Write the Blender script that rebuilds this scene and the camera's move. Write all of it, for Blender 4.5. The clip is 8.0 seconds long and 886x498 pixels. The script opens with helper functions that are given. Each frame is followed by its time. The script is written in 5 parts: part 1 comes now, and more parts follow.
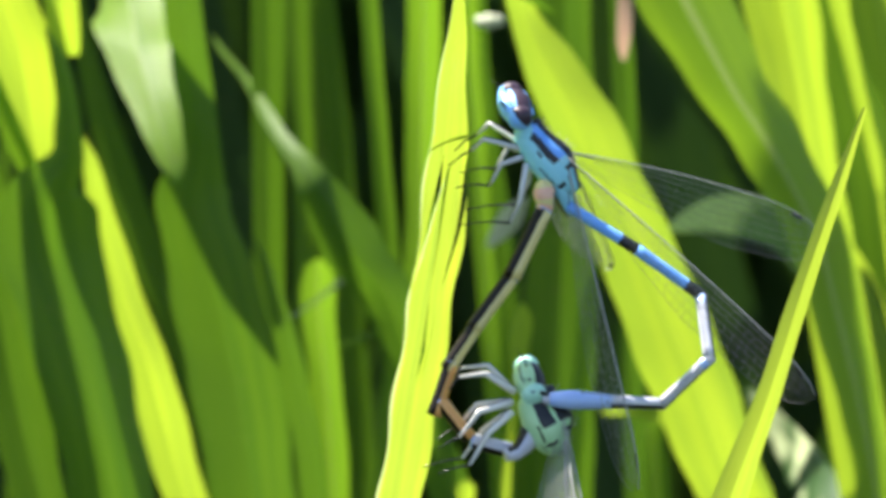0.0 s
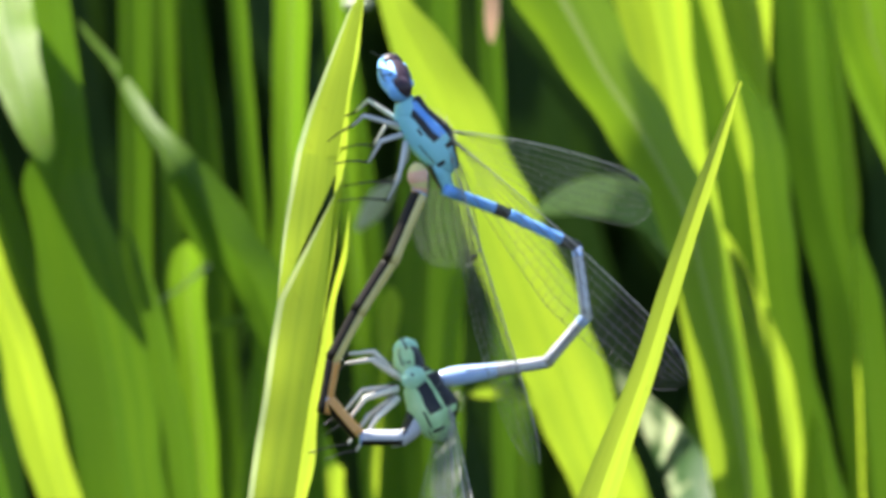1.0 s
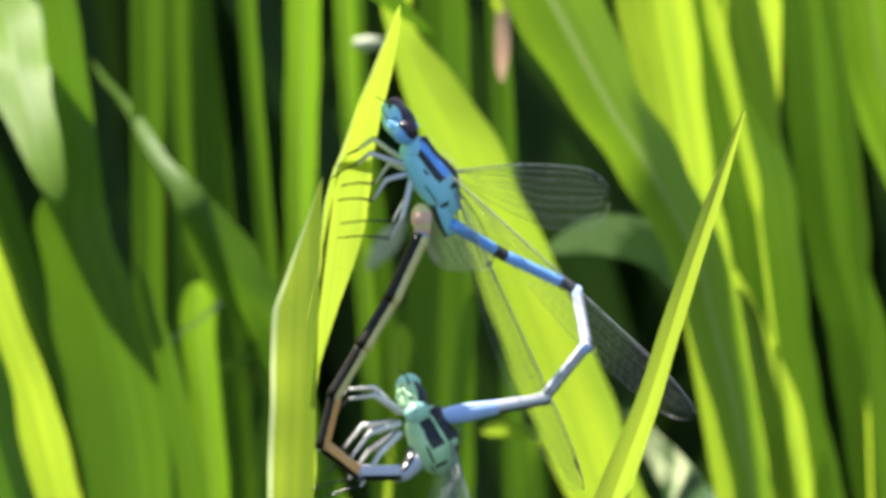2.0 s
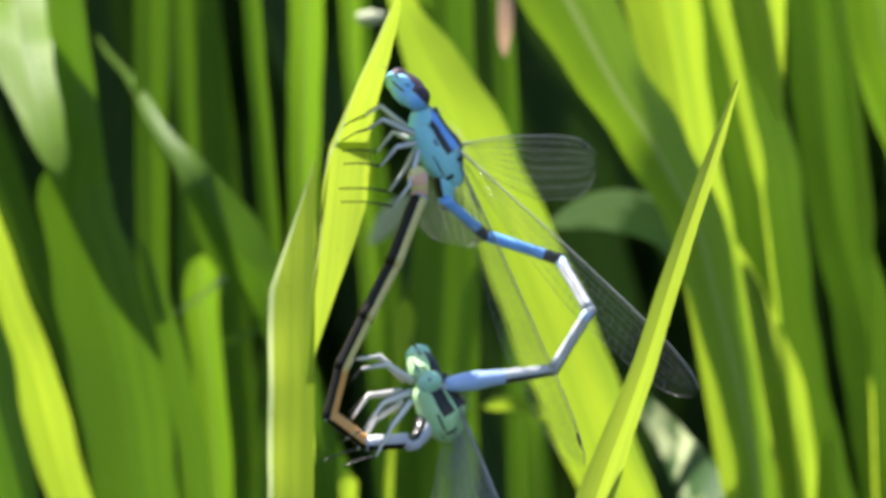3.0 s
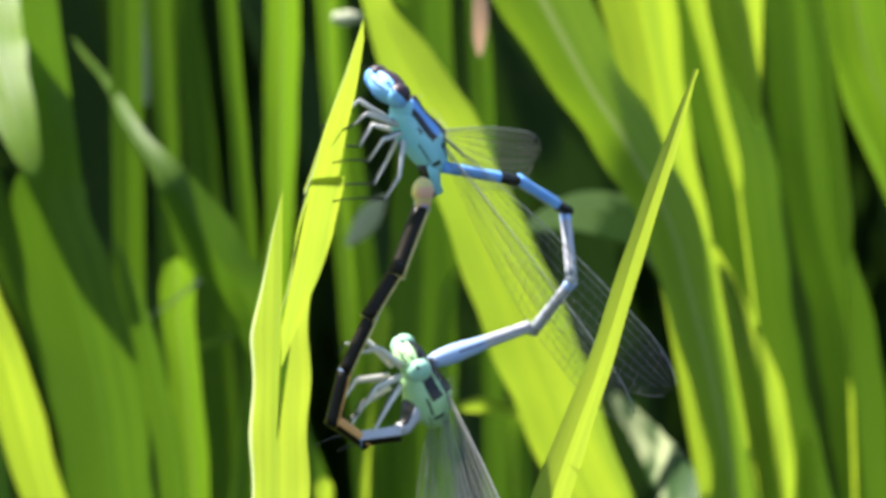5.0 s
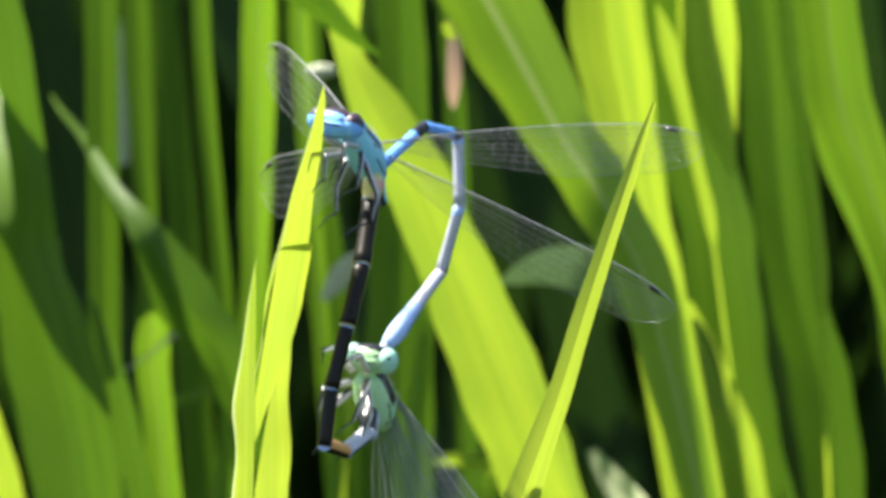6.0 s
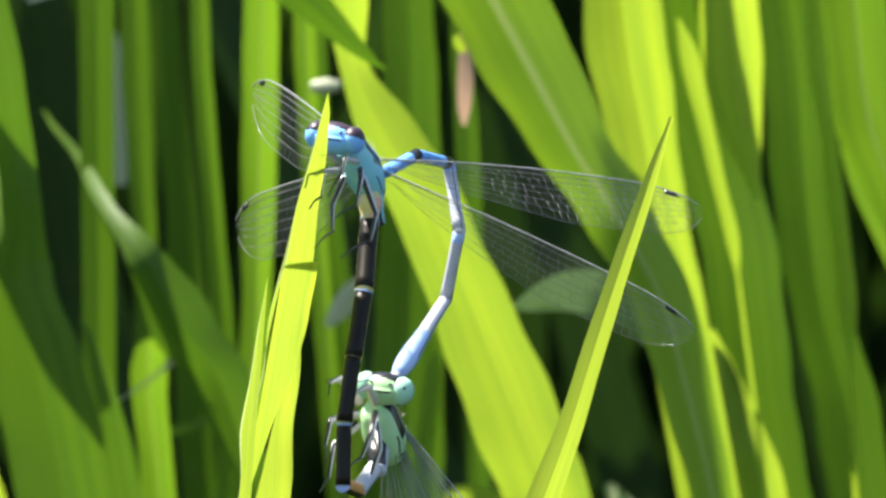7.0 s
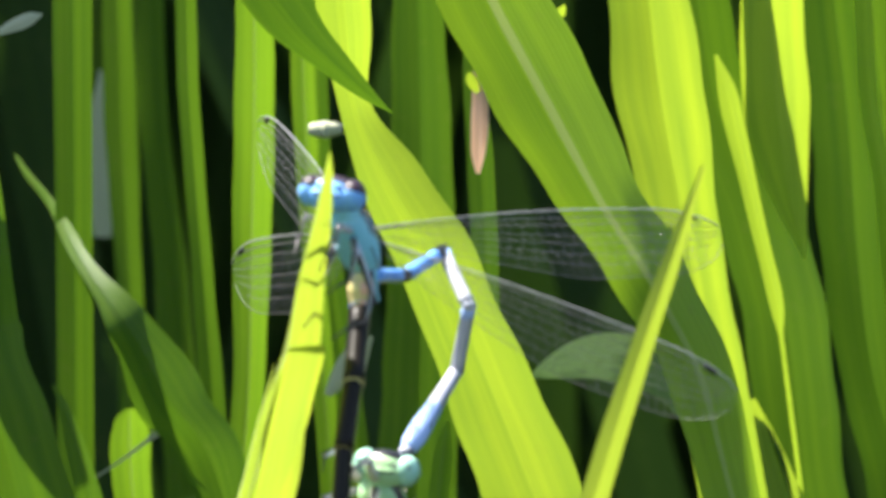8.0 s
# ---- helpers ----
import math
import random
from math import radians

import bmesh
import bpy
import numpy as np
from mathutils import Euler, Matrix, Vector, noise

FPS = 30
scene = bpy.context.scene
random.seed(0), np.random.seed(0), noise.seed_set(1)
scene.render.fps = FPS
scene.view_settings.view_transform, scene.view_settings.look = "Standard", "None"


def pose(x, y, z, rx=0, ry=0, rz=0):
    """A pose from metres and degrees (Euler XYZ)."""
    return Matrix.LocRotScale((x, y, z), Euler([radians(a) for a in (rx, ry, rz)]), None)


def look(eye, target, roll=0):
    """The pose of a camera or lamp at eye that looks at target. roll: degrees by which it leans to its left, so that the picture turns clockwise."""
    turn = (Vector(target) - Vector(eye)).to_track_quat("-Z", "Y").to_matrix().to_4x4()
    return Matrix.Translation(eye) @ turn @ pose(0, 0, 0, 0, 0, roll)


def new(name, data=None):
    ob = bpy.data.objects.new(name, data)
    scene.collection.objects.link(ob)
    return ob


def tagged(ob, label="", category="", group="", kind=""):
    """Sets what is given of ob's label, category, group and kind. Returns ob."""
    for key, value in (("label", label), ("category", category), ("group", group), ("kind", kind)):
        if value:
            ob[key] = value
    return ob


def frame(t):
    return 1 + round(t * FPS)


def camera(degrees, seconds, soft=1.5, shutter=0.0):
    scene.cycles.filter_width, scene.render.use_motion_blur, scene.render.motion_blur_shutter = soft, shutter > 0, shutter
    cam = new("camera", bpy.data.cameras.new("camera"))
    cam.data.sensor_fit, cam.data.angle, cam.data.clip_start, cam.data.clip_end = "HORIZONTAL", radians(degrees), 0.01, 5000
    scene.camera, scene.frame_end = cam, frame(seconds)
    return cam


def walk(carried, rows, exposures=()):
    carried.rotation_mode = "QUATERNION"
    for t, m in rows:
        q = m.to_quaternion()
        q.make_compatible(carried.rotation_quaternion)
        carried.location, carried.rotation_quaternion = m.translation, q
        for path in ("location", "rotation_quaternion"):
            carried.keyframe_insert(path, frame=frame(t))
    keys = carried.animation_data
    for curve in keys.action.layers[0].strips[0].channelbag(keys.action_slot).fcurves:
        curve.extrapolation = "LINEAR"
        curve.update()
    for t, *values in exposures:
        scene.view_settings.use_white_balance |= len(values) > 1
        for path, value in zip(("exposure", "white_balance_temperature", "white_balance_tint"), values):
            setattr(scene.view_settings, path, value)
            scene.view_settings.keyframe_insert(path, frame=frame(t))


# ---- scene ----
MM = 0.001
cam = camera(5.0, 8.0, soft=2.6, shutter=0.3)
cam.data.dof.use_dof = True
cam.data.dof.focus_distance = 0.585
cam.data.dof.aperture_fstop = 140.0
walk(cam, [
    (0, pose(0.00000, -0.60853, 0.46306, 75.000, 0.000, 0.000)), (0.5, pose(-0.00392, -0.61369, 0.46041, 75.238, -0.029, -0.827)),
    (1, pose(-0.00247, -0.60914, 0.46060, 75.097, 0.031, -0.971)), (1.5, pose(-0.00182, -0.61241, 0.45967, 75.395, 0.011, -0.821)),
    (2.8, pose(0.00211, -0.61239, 0.45641, 75.604, -0.008, -0.608)), (3, pose(0.00258, -0.61222, 0.45629, 75.546, -0.012, -0.480)),
    (3.5, pose(0.00392, -0.61198, 0.45670, 75.494, 0.013, -0.532)), (4, pose(0.00413, -0.60905, 0.45732, 75.384, 0.014, -0.452)),
    (4.2, pose(0.00378, -0.61083, 0.45660, 75.497, 0.027, -0.513)), (5.3, pose(0.01113, -0.61043, 0.44856, 76.210, 0.093, -0.050)),
    (5.5, pose(0.01187, -0.61157, 0.44650, 76.512, 0.097, -0.067)), (6, pose(0.01488, -0.61155, 0.44467, 76.704, 0.076, 0.175)),
    (6.5, pose(0.01666, -0.60963, 0.44322, 76.805, 0.066, 0.374)), (7, pose(0.01655, -0.57826, 0.43627, 76.882, -0.013, 0.402)),
    (7.5, pose(0.01588, -0.51773, 0.42440, 77.004, -0.039, 0.543)), (8, pose(0.01877, -0.51020, 0.42162, 77.121, -0.042, 0.724)),
], exposures=[(0, 1.84), (1.5, 1.82), (2.8, 1.66), (4.2, 1.64), (8, 1.68)])

# ---- light ----
SUN_HEIGHT, SUN_TURN = 58.0, 305.0
world = bpy.data.worlds.new("world")
scene.world = world
world.use_nodes = True
sky = world.node_tree.nodes.new("ShaderNodeTexSky")
sky.sky_type, sky.sun_disc = "NISHITA", False
sky.sun_elevation, sky.sun_rotation = radians(SUN_HEIGHT), radians(SUN_TURN)
world.node_tree.links.new(sky.outputs[0], world.node_tree.nodes["Background"].inputs[0])
world.node_tree.nodes["Background"].inputs[1].default_value = 0.085
sun = new("sun", bpy.data.lights.new("sun", "SUN"))
sun.data.energy, sun.data.angle, sun.data.color = 5.0, radians(0.53), (1.0, 0.95, 0.86)
toward = Vector((math.sin(radians(SUN_TURN)) * math.cos(radians(SUN_HEIGHT)),
                 math.cos(radians(SUN_TURN)) * math.cos(radians(SUN_HEIGHT)), math.sin(radians(SUN_HEIGHT))))
sun.matrix_world = look(toward * 5, (0, 0, 0))


# ---- materials ----
def shader(name):
    m = bpy.data.materials.new(name)
    m.use_nodes = True
    t = m.node_tree
    return m, t, t.nodes["Principled BSDF"], t.nodes["Material Output"]


def node(t, kind, **values):
    n = t.nodes.new("ShaderNode" + kind)
    for key, value in values.items():
        n.inputs[key.replace("_", " ")].default_value = value
    return n


def maths(t, op, a, b=0.0, c=0.0):
    n = t.nodes.new("ShaderNodeMath")
    n.operation = op
    for i, v in enumerate((a, b, c)):
        if isinstance(v, (int, float)):
            n.inputs[i].default_value = v
        else:
            t.links.new(v, n.inputs[i])
    return n.outputs[0]


def mixed(t, fac, a, b):
    n = t.nodes.new("ShaderNodeMix")
    n.data_type = "RGBA"
    for i, v in ((0, fac), (6, a), (7, b)):
        if isinstance(v, tuple):
            n.inputs[i].default_value = (*v, 1)
        elif isinstance(v, (int, float)):
            n.inputs[i].default_value = v
        else:
            t.links.new(v, n.inputs[i])
    return n.outputs[2]


def leaf_material(name, dull, lush, through_colour, rough, clear, blotched=False):
    """Grass leaf: two greens in broad patches, fine lengthwise veins, and light that shines through."""
    m, t, bsdf, out = shader(name)
    uv = t.nodes.new("ShaderNodeUVMap").outputs[0]
    split = t.nodes.new("ShaderNodeSeparateXYZ")
    t.links.new(uv, split.inputs[0])
    u, v = split.outputs[0], split.outputs[1]
    info = t.nodes.new("ShaderNodeObjectInfo")
    geo = t.nodes.new("ShaderNodeNewGeometry")
    where = t.nodes.new("ShaderNodeTexCoord").outputs["Object"]
    broad = node(t, "TexNoise", Scale=70.0, Detail=3.0)
    t.links.new(where, broad.inputs["Vector"])
    stretch = t.nodes.new("ShaderNodeMapping")
    stretch.inputs["Scale"].default_value = (46, 2.2, 1)
    t.links.new(uv, stretch.inputs[0])
    streak = node(t, "TexNoise", Scale=1.0, Detail=4.0)
    t.links.new(stretch.outputs[0], streak.inputs["Vector"])
    spots = node(t, "TexNoise", Scale=900.0, Detail=2.0)
    t.links.new(where, spots.inputs["Vector"])
    shift = t.nodes.new("ShaderNodeCombineXYZ")
    t.links.new(maths(t, "MULTIPLY", info.outputs["Random"], 40.0), shift.inputs[0])
    t.links.new(maths(t, "MULTIPLY", geo.outputs["Random Per Island"], 9.0), shift.inputs[1])
    wide = t.nodes.new("ShaderNodeMapping")
    wide.inputs["Scale"].default_value = (6.5, 1.3, 1)
    t.links.new(uv, wide.inputs[0])
    t.links.new(shift.outputs[0], wide.inputs["Location"])
    band = node(t, "TexNoise", Scale=1.0, Detail=3.0, Roughness=0.55)
    t.links.new(wide.outputs[0], band.inputs["Vector"])
    stripe = maths(t, "MULTIPLY", maths(t, "SUBTRACT", band.outputs[0], 0.5), 2.4)
    vein = maths(t, "SINE", maths(t, "MULTIPLY", u, 150.0))
    tone = maths(t, "ADD", maths(t, "MULTIPLY", info.outputs["Random"], 0.35), maths(t, "MULTIPLY", geo.outputs["Random Per Island"], 0.35))
    tone = maths(t, "ADD", tone, maths(t, "MULTIPLY", broad.outputs[0], 0.55))
    tone = maths(t, "ADD", tone, maths(t, "MULTIPLY", maths(t, "SUBTRACT", streak.outputs[0], 0.5), 0.8))
    tone = maths(t, "ADD", maths(t, "SUBTRACT", tone, 0.1), maths(t, "MULTIPLY", stripe, 0.5))
    if blotched:
        patch = node(t, "TexNoise", Scale=210.0, Detail=3.0)
        t.links.new(where, patch.inputs["Vector"])
        tone = maths(t, "ADD", maths(t, "MULTIPLY", maths(t, "SUBTRACT", patch.outputs[0], 0.5), 8.0), maths(t, "MULTIPLY_ADD", stripe, 0.7, 0.1))
    tone = maths(t, "MINIMUM", maths(t, "MAXIMUM", tone, 0.0), 1.0)
    colour = mixed(t, tone, dull, lush)
    fleck = maths(t, "MULTIPLY", maths(t, "GREATER_THAN", spots.outputs[0], 0.66), 0.25)
    colour = mixed(t, fleck, colour, (0.16, 0.15, 0.04))
    r, g, b = through_colour
    glow = mixed(t, maths(t, "MINIMUM", maths(t, "MAXIMUM", maths(t, "ADD", maths(t, "MULTIPLY", tone, 0.5), maths(t, "MULTIPLY_ADD", stripe, 0.6, 0.3)), 0.0), 1.0),
                 (r * 0.6, g * 0.72, b), (r * 1.12, g * 1.1, b))
    glow = mixed(t, maths(t, "MULTIPLY", maths(t, "ADD", vein, 1.0), 0.05), glow, tuple(c * 0.5 for c in through_colour))
    t.links.new(colour, bsdf.inputs["Base Color"])
    bsdf.inputs["Roughness"].default_value = rough
    bsdf.inputs["Specular IOR Level"].default_value = 0.34
    bump = node(t, "Bump", Strength=0.25, Distance=0.00012)
    t.links.new(maths(t, "ADD", vein, maths(t, "MULTIPLY", streak.outputs[0], 2.0)), bump.inputs["Height"])
    t.links.new(bump.outputs[0], bsdf.inputs["Normal"])
    lit = t.nodes.new("ShaderNodeBsdfTranslucent")
    t.links.new(glow, lit.inputs[0])
    mix = t.nodes.new("ShaderNodeMixShader")
    mix.inputs[0].default_value = clear
    t.links.new(bsdf.outputs[0], mix.inputs[1])
    t.links.new(lit.outputs[0], mix.inputs[2])
    t.links.new(mix.outputs[0], out.inputs[0])
    return m


# one grass in two coats: sunlight painted into yellow-green, shade into mid-green
sun_toned = leaf_material("sun_toned_leaf", (0.14, 0.22, 0.014), (0.28, 0.37, 0.03), (0.56, 0.74, 0.04), 0.45, 0.55)
perching = leaf_material("perch_leaf_skin", (0.26, 0.34, 0.03), (0.42, 0.50, 0.07), (0.40, 0.50, 0.035), 0.42, 0.52)
shade_toned = leaf_material("shade_toned_leaf", (0.04, 0.10, 0.008), (0.12, 0.21, 0.014), (0.13, 0.26, 0.010), 0.45, 0.44)
glossy = leaf_material("sheen_leaf", (0.07, 0.15, 0.012), (0.18, 0.29, 0.022), (0.26, 0.47, 0.016), 0.46, 0.5)
pale_rib = leaf_material("ribbed_leaf", (0.10, 0.18, 0.014), (0.22, 0.32, 0.03), (0.26, 0.43, 0.016), 0.40, 0.45)
# fading leaf; its shade is painted dark green, the dappled light as pale blotches
faded_dappled = leaf_material("faded_dappled_leaf", (0.03, 0.075, 0.018), (0.50, 0.56, 0.30), (0.06, 0.12, 0.025), 0.45, 0.25, True)
# field greens kept below living grass, which puts shade between blades into the colour
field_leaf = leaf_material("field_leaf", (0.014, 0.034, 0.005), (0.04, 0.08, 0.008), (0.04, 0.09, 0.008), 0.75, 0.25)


def skin(name, colour, second, scale=900.0, rough=0.35, coat=0.0, amount=0.6, gloss=0.5):
    """Insect cuticle: two tones in fine mottling, slightly shiny."""
    m, t, bsdf, out = shader(name)
    where = t.nodes.new("ShaderNodeTexCoord").outputs["Object"]
    n = node(t, "TexNoise", Scale=scale, Detail=4.0)
    t.links.new(where, n.inputs["Vector"])
    t.links.new(mixed(t, maths(t, "MULTIPLY", n.outputs[0], amount), colour, second), bsdf.inputs["Base Color"])
    bsdf.inputs["Roughness"].default_value = rough
    bsdf.inputs["Coat Weight"].default_value = coat
    bsdf.inputs["Specular IOR Level"].default_value = gloss
    bump = node(t, "Bump", Strength=0.2, Distance=0.00004)
    fine = node(t, "TexNoise", Scale=scale * 6, Detail=2.0)
    t.links.new(where, fine.inputs["Vector"])
    t.links.new(fine.outputs[0], bump.inputs["Height"])
    t.links.new(bump.outputs[0], bsdf.inputs["Normal"])
    return m


blue = skin("azure_cuticle", (0.09, 0.31, 0.84), (0.32, 0.58, 0.95), rough=0.26)
turquoise = skin("turquoise_cuticle", (0.20, 0.58, 0.70), (0.46, 0.76, 0.80))
black = skin("black_cuticle", (0.006, 0.006, 0.007), (0.02, 0.018, 0.016), rough=0.3)
bronze = skin("bronze_black_cuticle", (0.008, 0.006, 0.004), (0.02, 0.014, 0.008), rough=0.42, gloss=0.2)
lavender = skin("grey_lavender_cuticle", (0.42, 0.42, 0.48), (0.70, 0.70, 0.76), rough=0.26)
pale_blue = skin("pale_blue_cuticle", (0.30, 0.44, 0.80), (0.56, 0.68, 0.92), rough=0.26)
cream = skin("cream_cuticle", (0.66, 0.54, 0.20), (0.78, 0.68, 0.34))
orange = skin("orange_cuticle", (0.68, 0.30, 0.07), (0.75, 0.46, 0.18))
pink = skin("pinkish_cuticle", (0.74, 0.36, 0.22), (0.84, 0.60, 0.48))
mint = skin("mint_green_cuticle", (0.30, 0.56, 0.26), (0.62, 0.78, 0.50))
leg_grey = skin("grey_leg", (0.52, 0.52, 0.54), (0.76, 0.74, 0.74), rough=0.3)
leg_cream = skin("pale_cream_leg", (0.66, 0.63, 0.56), (0.84, 0.80, 0.74), rough=0.4)
hair_grey = skin("fine_hair", (0.35, 0.33, 0.28), (0.6, 0.58, 0.5), rough=0.5)
costa_grey = skin("pale_wing_edge", (0.10, 0.10, 0.10), (0.42, 0.42, 0.40), scale=1500.0, rough=0.35, amount=1.0)
eye_dark = skin("dark_eye", (0.02, 0.012, 0.02), (0.06, 0.03, 0.05), rough=0.42, gloss=0.4)
eye_blue = skin("blue_eye", (0.14, 0.40, 0.86), (0.36, 0.62, 0.94), rough=0.5, gloss=0.3)
eye_mint = skin("pale_green_eye", (0.32, 0.62, 0.46), (0.48, 0.74, 0.60), rough=0.3, coat=0.15)
rib_green = leaf_material("pale_leaf_rib", (0.17, 0.25, 0.06), (0.26, 0.34, 0.12), (0.36, 0.46, 0.10), 0.45, 0.45)
pale_margin = leaf_material("pale_leaf_margin", (0.40, 0.46, 0.22), (0.56, 0.60, 0.36), (0.5, 0.58, 0.22), 0.5, 0.6)
straw = skin("dry_straw", (0.36, 0.38, 0.24), (0.52, 0.52, 0.38), scale=160.0, rough=0.7)
rosy = leaf_material("rosy_brown_sheath", (0.62, 0.32, 0.20), (0.80, 0.52, 0.38), (0.95, 0.55, 0.36), 0.6, 0.6)
vein_grey = skin("grey_wing_vein", (0.10, 0.10, 0.09), (0.30, 0.30, 0.27), rough=0.4)
vein_black = skin("wing_vein", (0.06, 0.055, 0.05), (0.26, 0.25, 0.24), rough=0.3, amount=0.6)

def wing_film(name, amount):
    """Wing membrane: clear film with a faint sheen."""
    m, t, bsdf, out = shader(name)
    bsdf.inputs["Base Color"].default_value = (0.72, 0.76, 0.74, 1)
    bsdf.inputs["Roughness"].default_value = 0.2
    veil = t.nodes.new("ShaderNodeBsdfTranslucent")
    veil.inputs[0].default_value = (0.62, 0.66, 0.62, 1)
    sheen = t.nodes.new("ShaderNodeMixShader")
    sheen.inputs[0].default_value = 0.4
    t.links.new(bsdf.outputs[0], sheen.inputs[1])
    t.links.new(veil.outputs[0], sheen.inputs[2])
    clear = t.nodes.new("ShaderNodeBsdfTransparent")
    clear.inputs[0].default_value = (0.97, 0.98, 0.97, 1)
    ripple = node(t, "TexNoise", Scale=420.0, Detail=3.0)
    t.links.new(t.nodes.new("ShaderNodeTexCoord").outputs["Object"], ripple.inputs["Vector"])
    bump = node(t, "Bump", Strength=0.5, Distance=0.0002)
    t.links.new(ripple.outputs[0], bump.inputs["Height"])
    t.links.new(bump.outputs[0], bsdf.inputs["Normal"])
    mix = t.nodes.new("ShaderNodeMixShader")
    t.links.new(maths(t, "MULTIPLY", ripple.outputs[0], amount), mix.inputs[0])
    t.links.new(clear.outputs[0], mix.inputs[1])
    t.links.new(sheen.outputs[0], mix.inputs[2])
    t.links.new(mix.outputs[0], out.inputs[0])
    return m


film = wing_film("wing_film", 0.045)
smoky_film = wing_film("smoky_wing_film", 0.10)

# soil
soil, t, bsdf, out = shader("damp_soil")
n = node(t, "TexNoise", Scale=35.0, Detail=6.0)
t.links.new(t.nodes.new("ShaderNodeTexCoord").outputs["Object"], n.inputs["Vector"])
t.links.new(mixed(t, n.outputs[0], (0.006, 0.007, 0.003), (0.016, 0.018, 0.007)), bsdf.inputs["Base Color"])
bsdf.inputs["Roughness"].default_value = 0.95
bsdf.inputs["Specular IOR Level"].default_value = 0.1


# ---- builders ----
def mesh_of(name, bm, *materials):
    me = bpy.data.meshes.new(name)
    for f in bm.faces:
        f.smooth = True
    bm.to_mesh(me)
    bm.free()
    for m in materials:
        me.materials.append(m)
    return me


def part(name, bm, materials, parent, label="", at=None):
    ob = new(name, mesh_of(name, bm, *(materials if isinstance(materials, (list, tuple)) else (materials,))))
    ob.parent = parent
    if at is not None:
        ob.matrix_basis = at
    return tagged(ob, label)


def curve_points(points, steps):
    """A smooth line through control points (tuples of any length), even where their spacing is uneven."""
    p = [np.array(q, float) for q in points]
    gaps = [max(np.linalg.norm((b - a)[:3]), 1e-9) for a, b in zip(p, p[1:])]
    slopes = [(b - a) / g for a, b, g in zip(p, p[1:], gaps)]
    tangents = [slopes[0]] + [(slopes[i] * gaps[i + 1] + slopes[i + 1] * gaps[i]) / (gaps[i] + gaps[i + 1]) for i in range(len(p) - 2)] + [slopes[-1]]
    line = []
    for i, g in enumerate(gaps):
        for s in range(steps):
            x = s / steps
            line.append((2 * x ** 3 - 3 * x * x + 1) * p[i] + (x ** 3 - 2 * x * x + x) * g * tangents[i]
                        + (3 * x * x - 2 * x ** 3) * p[i + 1] + (x ** 3 - x * x) * g * tangents[i + 1])
    line.append(p[-1])
    return line


def tube(bm, points, radii, sides=10, flat=1.0, pick=None):
    """A round body along points, closed at both ends. pick(i, angle) names the face's material slot."""
    pts = [Vector(q) for q in points]
    rings = []
    for i, q in enumerate(pts):
        along = (pts[min(i + 1, len(pts) - 1)] - pts[max(i - 1, 0)]).normalized()
        side = Vector((0, 1, 0)) - along * along.y
        side = side.normalized() if side.length > 1e-3 else Vector((1, 0, 0))
        up = along.cross(side)
        rings.append([bm.verts.new(q + (side * math.cos(a) + up * -math.sin(a) * flat) * radii[i])
                      for a in (2 * math.pi * k / sides for k in range(sides))])
    for i in range(len(rings) - 1):
        for k in range(sides):
            f = bm.faces.new((rings[i][k], rings[i][(k + 1) % sides], rings[i + 1][(k + 1) % sides], rings[i + 1][k]))
            if pick:
                f.material_index = pick(i, 2 * math.pi * (k + 0.5) / sides)
    bm.faces.new(rings[0][::-1])
    bm.faces.new(rings[-1])
    return rings


def ellipsoid(bm, centre, size, u=20, v=14, turn=None):
    m = Matrix.Translation(centre) @ (turn or Matrix.Identity(4)) @ Matrix.Diagonal((*size, 1))
    return bmesh.ops.create_uvsphere(bm, u_segments=u, v_segments=v, radius=1.0, matrix=m)["verts"]


def leaf_sheet(bm, rib, line, fold, wave, seed, face, rib_share):
    """A leaf along line (x, y, z, width): folded along its rib, edges set back by the fold. The rib's own strip goes into the mesh rib."""
    uv, uv_rib = bm.loops.layers.uv.new("UVMap"), rib.loops.layers.uv.new("UVMap")
    us = (-1.0, -0.78, -0.52, -0.26, -rib_share, 0.0, rib_share, 0.26, 0.52, 0.78, 1.0)
    total = len(line) - 1
    cf, sf = math.cos(radians(face)), math.sin(radians(face))
    places = []
    run = 0.0
    for i, (x, y, z, w) in enumerate(line):
        if i:
            run += math.dist(line[i - 1][:3], (x, y, z))
        a, b = line[max(i - 1, 0)], line[min(i + 1, total)]
        tx, tz = b[0] - a[0], b[2] - a[2]
        size = math.hypot(tx, tz) or 1.0
        nx, nz = tz / size, -tx / size
        row = []
        for u in us:
            o = u * w / 2 * (1 + 0.03 * math.sin(run * 900 + seed + 2 * u))
            wob = wave * (math.sin(run * 210 + seed + 1.7 * u) * w * 0.035 + math.sin(run * 90 + 2 * seed) * u * w * 0.08)
            yy = y + abs(u) ** 1.12 * w / 2 * math.tan(radians(fold)) + wob + o * sf / cf
            row.append((x + nx * o, yy, z + nz * o))
        places.append(row)
    for mesh, layer, spans in ((bm, uv, ((0, 4), (6, 10))), (rib, uv_rib, ((4, 6),))):
        for first, last in spans:
            grid = [[mesh.verts.new(p) for p in row[first:last + 1]] for row in places]
            for i in range(total):
                for k in range(last - first):
                    corners = ((i, k), (i, k + 1), (i + 1, k + 1), (i + 1, k))
                    f = mesh.faces.new([grid[r][c] for r, c in corners])
                    for loop, (r, c) in zip(f.loops, corners):
                        loop[layer].uv = (us[first + c] / 2 + 0.5, r / total)


blade_count = [0]


